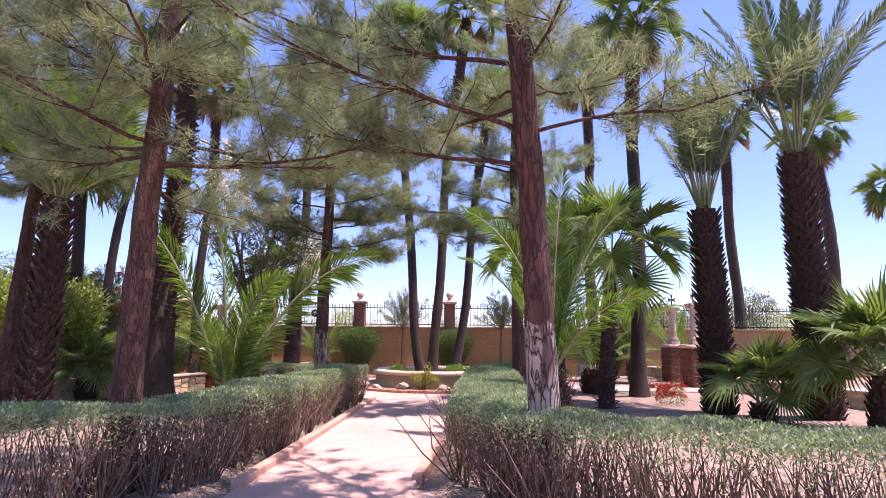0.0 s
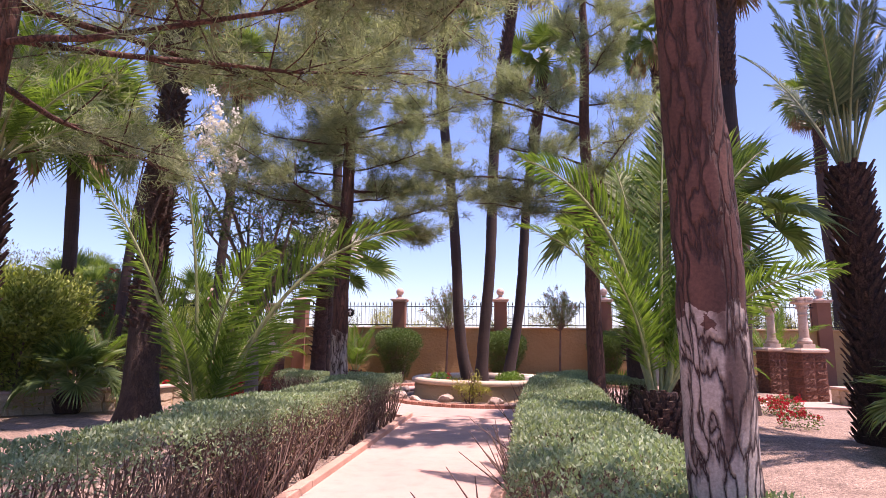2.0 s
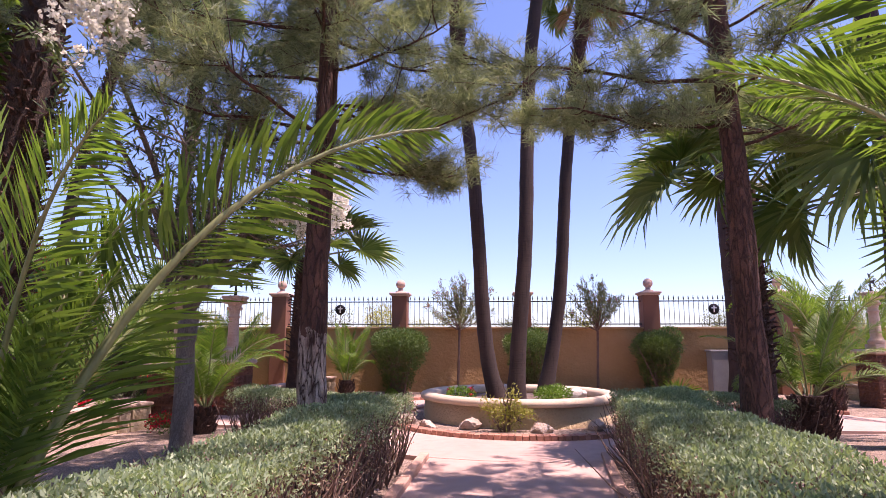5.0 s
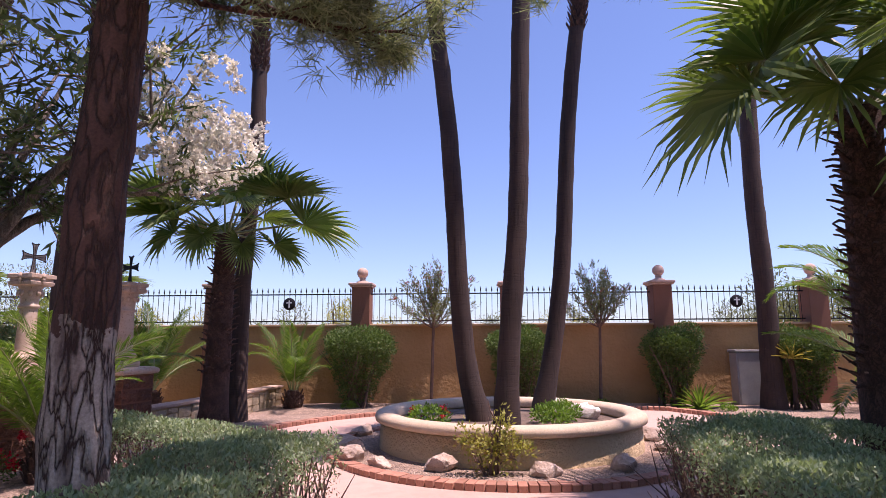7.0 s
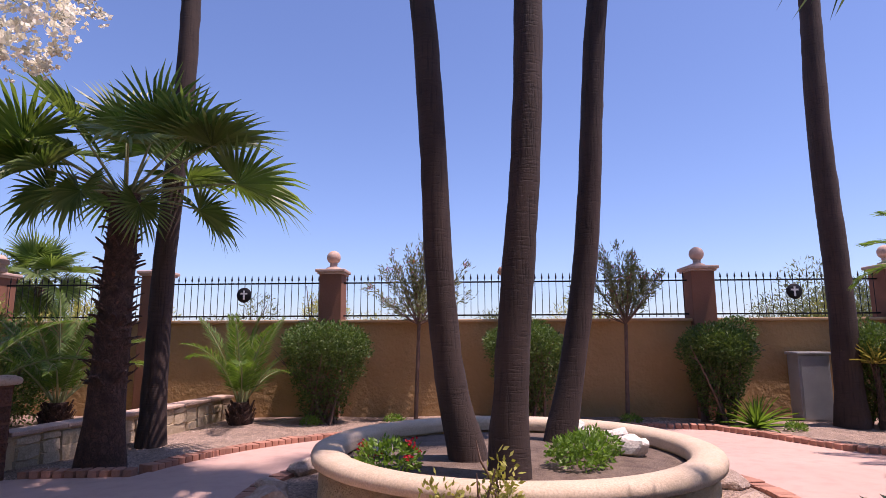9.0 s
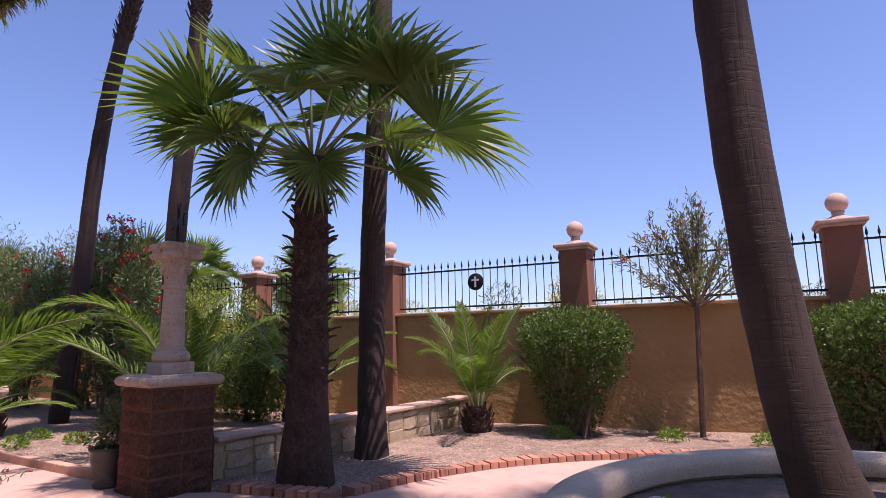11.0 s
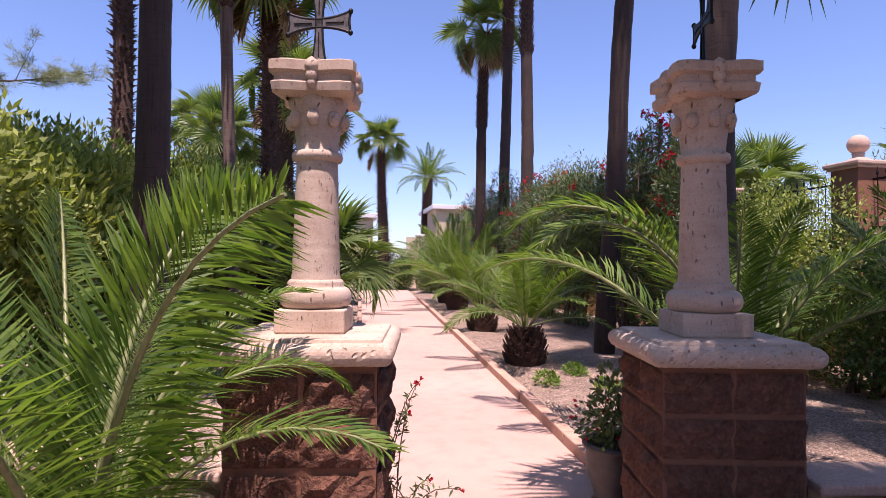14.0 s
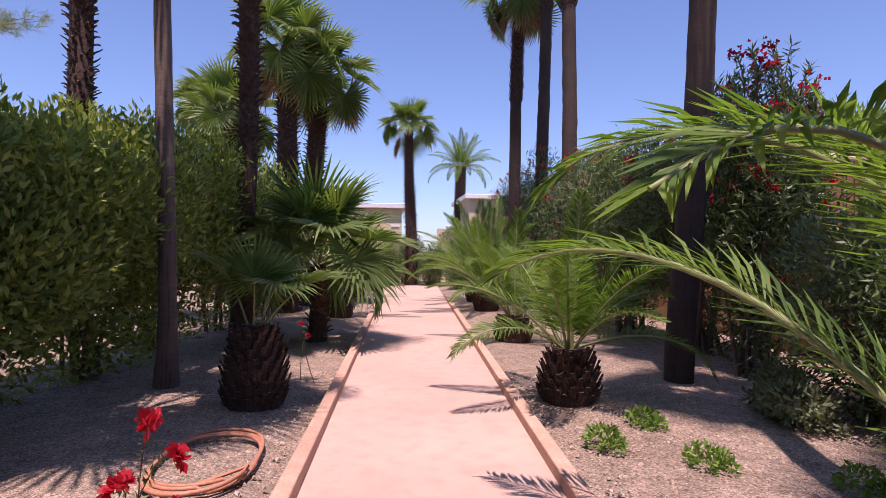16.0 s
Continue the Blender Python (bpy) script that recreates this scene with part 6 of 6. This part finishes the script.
# ---- small plants ----
def rosette(name, label, at, n, length, width, mat, seed, elev=(75, 15), group=""):
    r = np.random.RandomState(seed)
    th = thing(name, at, label, "plant", group)
    for k in range(n):
        a, e = GOLD * k, radians(elev[0] + (elev[1] - elev[0]) * k / n)
        t = np.linspace(0, 1, 5)
        d = np.array((math.cos(a), math.sin(a), 0))
        L = length * r.uniform(0.8, 1.15)
        c = np.outer(t * L * math.cos(e), d) + np.c_[0 * t, 0 * t, t * L * math.sin(e) - 0.25 * L * t ** 2]
        sd = np.array((-math.sin(a), math.cos(a), 0)) * width * 0.5
        w = np.sin((0.25 + 0.75 * (1 - t)) * math.pi / 2)[:, None] * np.array([1, 1, 0.85, 0.5, 0.02])[:, None]
        v = np.concatenate([c - sd * w + (0, 0, 0.012), c - (0, 0, 0.01), c + sd * w + (0, 0, 0.012)])
        f = [(i_, i_ + 1, i_ + 6, i_ + 5) for i_ in range(4)] + [(i_ + 5, i_ + 6, i_ + 11, i_ + 10) for i_ in range(4)]
        part("blade", Shape().add(v, f, 0, True), mat, th)
    return th


rosette("agave", "blue-green spiky agave behind the hedge", (-3.3, 12.6, 0.05), 26, 0.6, 0.06, WILLOW, 1)
rosette("strap_plant", "bright green strap-leaved plant behind the low wall", (-7.75, 17.35, 0.05), 40, 0.75, 0.055, HERB, 4, (85, 20))
rosette("agave", "spiky green agave in the wall bed", (4.95, 25.2, 0.03), 60, 0.8, 0.06, DATE, 2, (85, 12))
yucca = rosette("yucca", "yellow-striped yucca on a short trunk before the clipped shrub", (6.95, 24.95, 1.15), 46, 0.55, 0.05, leaf_mat("yellow_blade", (0.35, 0.33, 0.06), (0.5, 0.45, 0.12), 0.5, 0.3, (1, 1, 0.7)), 3, (88, 10))
part("trunk", tube(Shape(), [(0, 0, -1.2), (0.02, 0, -0.5), (0, 0, 0.03)], [0.06, 0.05, 0.045], 8), DARKBARK, yucca, "short dark trunk")

for k, (x, y) in enumerate(((-9.74, 22.24), (-10.27, 21.66), (-10.77, 22.25), (-1.6, 25.7), (-3.1, 25.3), (-0.4, 25.7), (2.9, 25.8), (-9.2, 23.0), (-8.0, 22.0), (5.4, 24.8))):
    shrub("groundcover_tuft", "small bright green tuft on the gravel", "plant", (x, y, 0.02), [(0, 0, 0.07, 0.17, 0.14, 0.1), (0.12, 0.05, 0.05, 0.1, 0.1, 0.07)], 500, 0.05, 0.45, HERB, 400 + k, group="green tufts")
for k, (x, y, h) in enumerate(((1.05, 20.2, 0.3), (-0.85, 19.6, 0.3), (0.85, 19.8, 0.28))):
    shrub("planter_herb", "bright green low herb in the planter", "plant", (x, y, 0.43), [(0, 0, 0.12, 0.28, 0.22, 0.16)], 900, 0.06, 0.4, HERB, 420 + k, group="herbs in the planter", flowers=(7, 0.022, REDFLOWER, "small red flowers", 0.1) if k == 1 else None)
shrub("thin_shrub", "thin yellowing shrub at the planter's foot", "plant", (-0.02, 18.3, 0.07), [(0, 0, 0.28, 0.3, 0.2, 0.28), (0.1, 0, 0.5, 0.12, 0.1, 0.3), (-0.3, 0, 0.42, 0.15, 0.1, 0.2), (0.3, 0.0, 0.3, 0.2, 0.1, 0.1)], 1100, 0.055, 0.45, SCRUB, 430, 6, 0.2, spread=0.05, shell=0.9)
for k, (x, y) in enumerate(((6.3, 17.6), (5.9, 15.4), (7.2, 18.6), (-5.75, 18.0), (6.6, 17.3))):
    shrub("bougainvillea", "low red-flowering plant at the palm's foot", "plant", (x, y, 0.02), [(0, 0, 0.15, 0.35, 0.3, 0.18)], 500, 0.045, 0.5, BUSH, 440 + k, flowers=(16, 0.03, REDFLOWER, "bright red bracts", -0.1), group="red-flowering plants")


def hibiscus(at, seed, stems, h, lean=(0, 0), leafn=40, bloom=0.04, group="red-flowered stems by the walk"):
    r = np.random.RandomState(seed)
    th = thing("red_flower_stem", at, "leggy plant with red flowers leaning over the walk", "plant", group)
    lv = Shape()
    for k in range(stems):
        tip = np.array((lean[0] + r.randn() * 0.12, lean[1] + r.randn() * 0.1, h * r.uniform(0.7, 1.05)))
        t = np.linspace(0, 1, 8)[:, None]
        b = np.array((r.randn() * 0.06, r.randn() * 0.06, -0.02))
        p = (1 - t) ** 2 * b + 2 * t * (1 - t) * np.array((lean[0] * 0.1, lean[1] * 0.1, h * 0.75)) + t ** 2 * tip
        stem = part("stem", tube(Shape(), p, 0.005 - 0.003 * t[:, 0], 5), TWIG, th)
        u = r.uniform(0.15, 0.92, leafn)
        q_ = np.stack([np.interp(u, t[:, 0], p[:, k_]) for k_ in range(3)], 1)
        leaves(lv, q_, r.randn(leafn, 3) + (0, 0, 0.1), 0.045, 0.013, 0, r)
        fl = Shape()
        for c in tip + r.randn(4, 3) * bloom * 0.35:
            leaves(fl, np.repeat(c[None], 7, 0), sphere_dirs(r, 7) + (0, 0, 0.3), bloom, bloom * 0.75, 0, r)
        part("flower", fl, REDFLOWER, stem, "red flower")
    part("leaves", lv, OLEANDER, th)
    return th


hibiscus((-7.1, 19.12, 0.02), 1, 4, 1.25, (0.05, 0.15), 30, bloom=0.026)
hibiscus((-6.6, 19.34, 0.02), 2, 3, 0.95, (0.15, 0.12), 44, bloom=0.015)
hibiscus((-6.3, 19.38, 0.02), 8, 3, 0.55, (0.3, 0.12), 40, bloom=0.012)
hibiscus((-5.62, 18.55, 0.02), 3, 4, 0.5, (0.1, 0.0), 30, bloom=0.04)
hibiscus((-8.4, 18.75, 0.02), 4, 3, 0.8, (0.05, 0.05), 26, bloom=0.06)
hibiscus((-7.95, 18.72, 0.02), 5, 3, 0.5, (0.1, 0.0), 22, bloom=0.06)
hibiscus((-6.95, 21.0, 0.02), 9, 2, 0.95, (-0.05, 0.0), 30, bloom=0.02)
hibiscus((-13.0, 18.9, 0.02), 7, 2, 0.7, (0.0, 0.1), 26, bloom=0.04)

# the plant pot beside the gate
pot = thing("plant_pot", (-6.66, 20.76, 0.018), "dark glazed flowerpot with a small red-flowering plant", "flowerpot")
part("vessel", lathe(Shape(), [(0.001, 0.0), (0.15, 0.0), (0.16, 0.03), (0.13, 0.06), (0.17, 0.18), (0.2, 0.3), (0.19, 0.36), (0.215, 0.38), (0.215, 0.41), (0.19, 0.41), (0.17, 0.36), (0.001, 0.355)], 32), POT, pot)
r = np.random.RandomState(77)
lv, fl = Shape(), Shape()
p_, d_ = in_lumps(r, 900, [(0, 0, 0.52, 0.24, 0.22, 0.2), (0.1, -0.1, 0.72, 0.12, 0.1, 0.2)], 0.8)
leaves(lv, p_, d_ + r.randn(900, 3) * 0.5, 0.055, 0.025, 0, r)
p_, d_ = in_lumps(r, 60, [(-0.05, 0, 0.55, 0.26, 0.24, 0.2)], 0.1)
leaves(fl, p_, d_, 0.035, 0.03, 0, r)
part("foliage", lv, OLEANDER, pot)
tagged(part("flowers", fl, REDFLOWER, pot, "small red flowers"), kind="stuff")

# garden hose lying in loops
t = np.linspace(0, 2 * math.pi * 4.2, 160)
loop = np.c_[(0.62 + 0.05 * np.sin(t * 0.37)) * np.cos(t) + 0.03 * t / 6, 0.36 * np.sin(t) + 0.02 * np.sin(3 * t), 0.02 + 0.012 * (np.arange(160) % 40) / 10]
loop = np.vstack([loop, [(0.9, -0.3, 0.02), (1.5, -0.4, 0.02), (2.2, -0.2, 0.02)]])
single("garden_hose", tube(Shape(), loop, 0.014, 7), HOSE, (-10.2, 18.62, 0.04), "terracotta garden hose coiled loosely on the gravel", "hose")

# utility cabinet before the wall
cab = thing("utility_cabinet", (6.55, 26.3, 0), "grey painted metal utility cabinet before the wall", "cabinet")
part("body", box(Shape(), (-0.3, -0.2, 0.0), (0.3, 0.2, 1.28), bevel=0.012), GREYBOX, cab)
part("lid", box(Shape(), (-0.33, -0.23, 1.285), (0.33, 0.23, 1.34), bevel=0.012), GREYBOX, cab)
part("door", box(Shape(), (-0.26, -0.215, 0.06), (0.26, -0.203, 1.22), bevel=0.004), GREYBOX, cab)

# cream wall and gateposts at the end of the walk
endw = Shape()
box(endw, (-40.2, 14, -0.1), (-40.0, 21.0, 3.2))
box(endw, (-40.2, 23.6, -0.1), (-40.0, 34, 3.2))
single("wall_west", endw, PALEWALL, (0, 0, 0), "cream stucco wall at the end of the walk", "wall", kind="structure")
for y in (21.0, 24.0):
    gp = thing("gatepost", (-36.95, y, 0), "slim cream gatepost at the walk's end", "gatepost", "gateposts at the walk's end")
    part("shaft", box(Shape(), (-0.2, -0.2, -0.1), (0.2, 0.2, 3.1), bevel=0.015), PALEWALL, gp)
    part("cap", box(Shape(), (-0.25, -0.25, 3.1), (0.25, 0.25, 3.22), bevel=0.02), WHITE, gp)
for x, y, h in ((-46, 29.2, 5.3), (-45, 18.4, 4.5)):
    bldg = thing("low_building", (x, y, 0), "low white flat-roofed building behind the palms", "building", "buildings behind the palms")
    part("wall", box(Shape(), (-3, -3.2, -0.1), (3, 3.2, h)), PALEWALL, bldg)
    part("roof", box(Shape(), (-3.3, -3.5, h), (3.3, 3.5, h + 0.3), bevel=0.03), WHITE, bldg)

# loose gravel stones on the beds
r = np.random.RandomState(8)
n = 16000
px_ = np.concatenate([r.uniform(-12.5, -6.2, n // 2), r.uniform(-5.2, 7, n // 4), r.uniform(-5, -1, n // 4)])
py_ = np.concatenate([r.uniform(17.2, 24.5, n // 2), r.uniform(21.5, 26, n // 4), r.uniform(5, 16, n // 4)])
ok = ~paved(px_, py_) & ~paved(px_ + 0.15, py_) & ~paved(px_, py_ + 0.15) & ~paved(px_, py_ - 0.15)
px_, py_ = px_[ok], py_[ok]
tet = np.array([(1, 0, -0.5), (-0.5, 0.87, -0.4), (-0.5, -0.87, -0.5), (0.1, 0.1, 0.7), (0.5, 0.6, 0.2), (-0.6, 0.1, 0.4)])
fc = np.array([(0, 4, 3), (4, 1, 5), (4, 5, 3), (1, 2, 5), (2, 0, 3), (2, 3, 5), (0, 1, 4)])
m = len(px_)
s = (0.004 + 0.02 * r.rand(m) ** 2.5)[:, None, None]
a = r.rand(m) * 6.28
rot = np.stack([np.c_[np.cos(a), -np.sin(a), 0 * a], np.c_[np.sin(a), np.cos(a), 0 * a], np.c_[0 * a, 0 * a, 0 * a + 1]], 1)
v = np.einsum("nij,kj->nki", rot, tet) * s * r.uniform(0.6, 1.3, (m, 1, 3)) + np.stack([px_, py_, 0.03 + 0.03 * np.sin(px_ * 1.3 + py_) * np.sin(py_ * 1.7 - px_ * 0.6)], 1)[:, None]
f = (fc[None] + 6 * np.arange(m)[:, None, None]).reshape(-1, 3)
single("gravel_stones", Shape().add(v.reshape(-1, 3), f), ROCK, (0, 0, 0), "loose small stones scattered on the beds", "gravel", kind="stuff")

# small path light half hidden in the hedge
lamp = thing("path_light", (0.9, 4.6, 0.01), "small grey metal path light on a short stake beside the hedge", "garden lamp")
part("stake", tube(Shape(), [(0, 0, -0.05), (0, 0, 0.2)], 0.012, 8), GREYBOX, lamp)
part("lantern", lathe(Shape(), [(0.001, 0.19), (0.035, 0.2), (0.045, 0.22), (0.045, 0.32), (0.04, 0.33)], 20), GREYBOX, lamp)
part("cap", lathe(Shape(), [(0.07, 0.325), (0.072, 0.335), (0.05, 0.36), (0.02, 0.38), (0.001, 0.385)], 20), GREYBOX, lamp, "shallow conical cap")
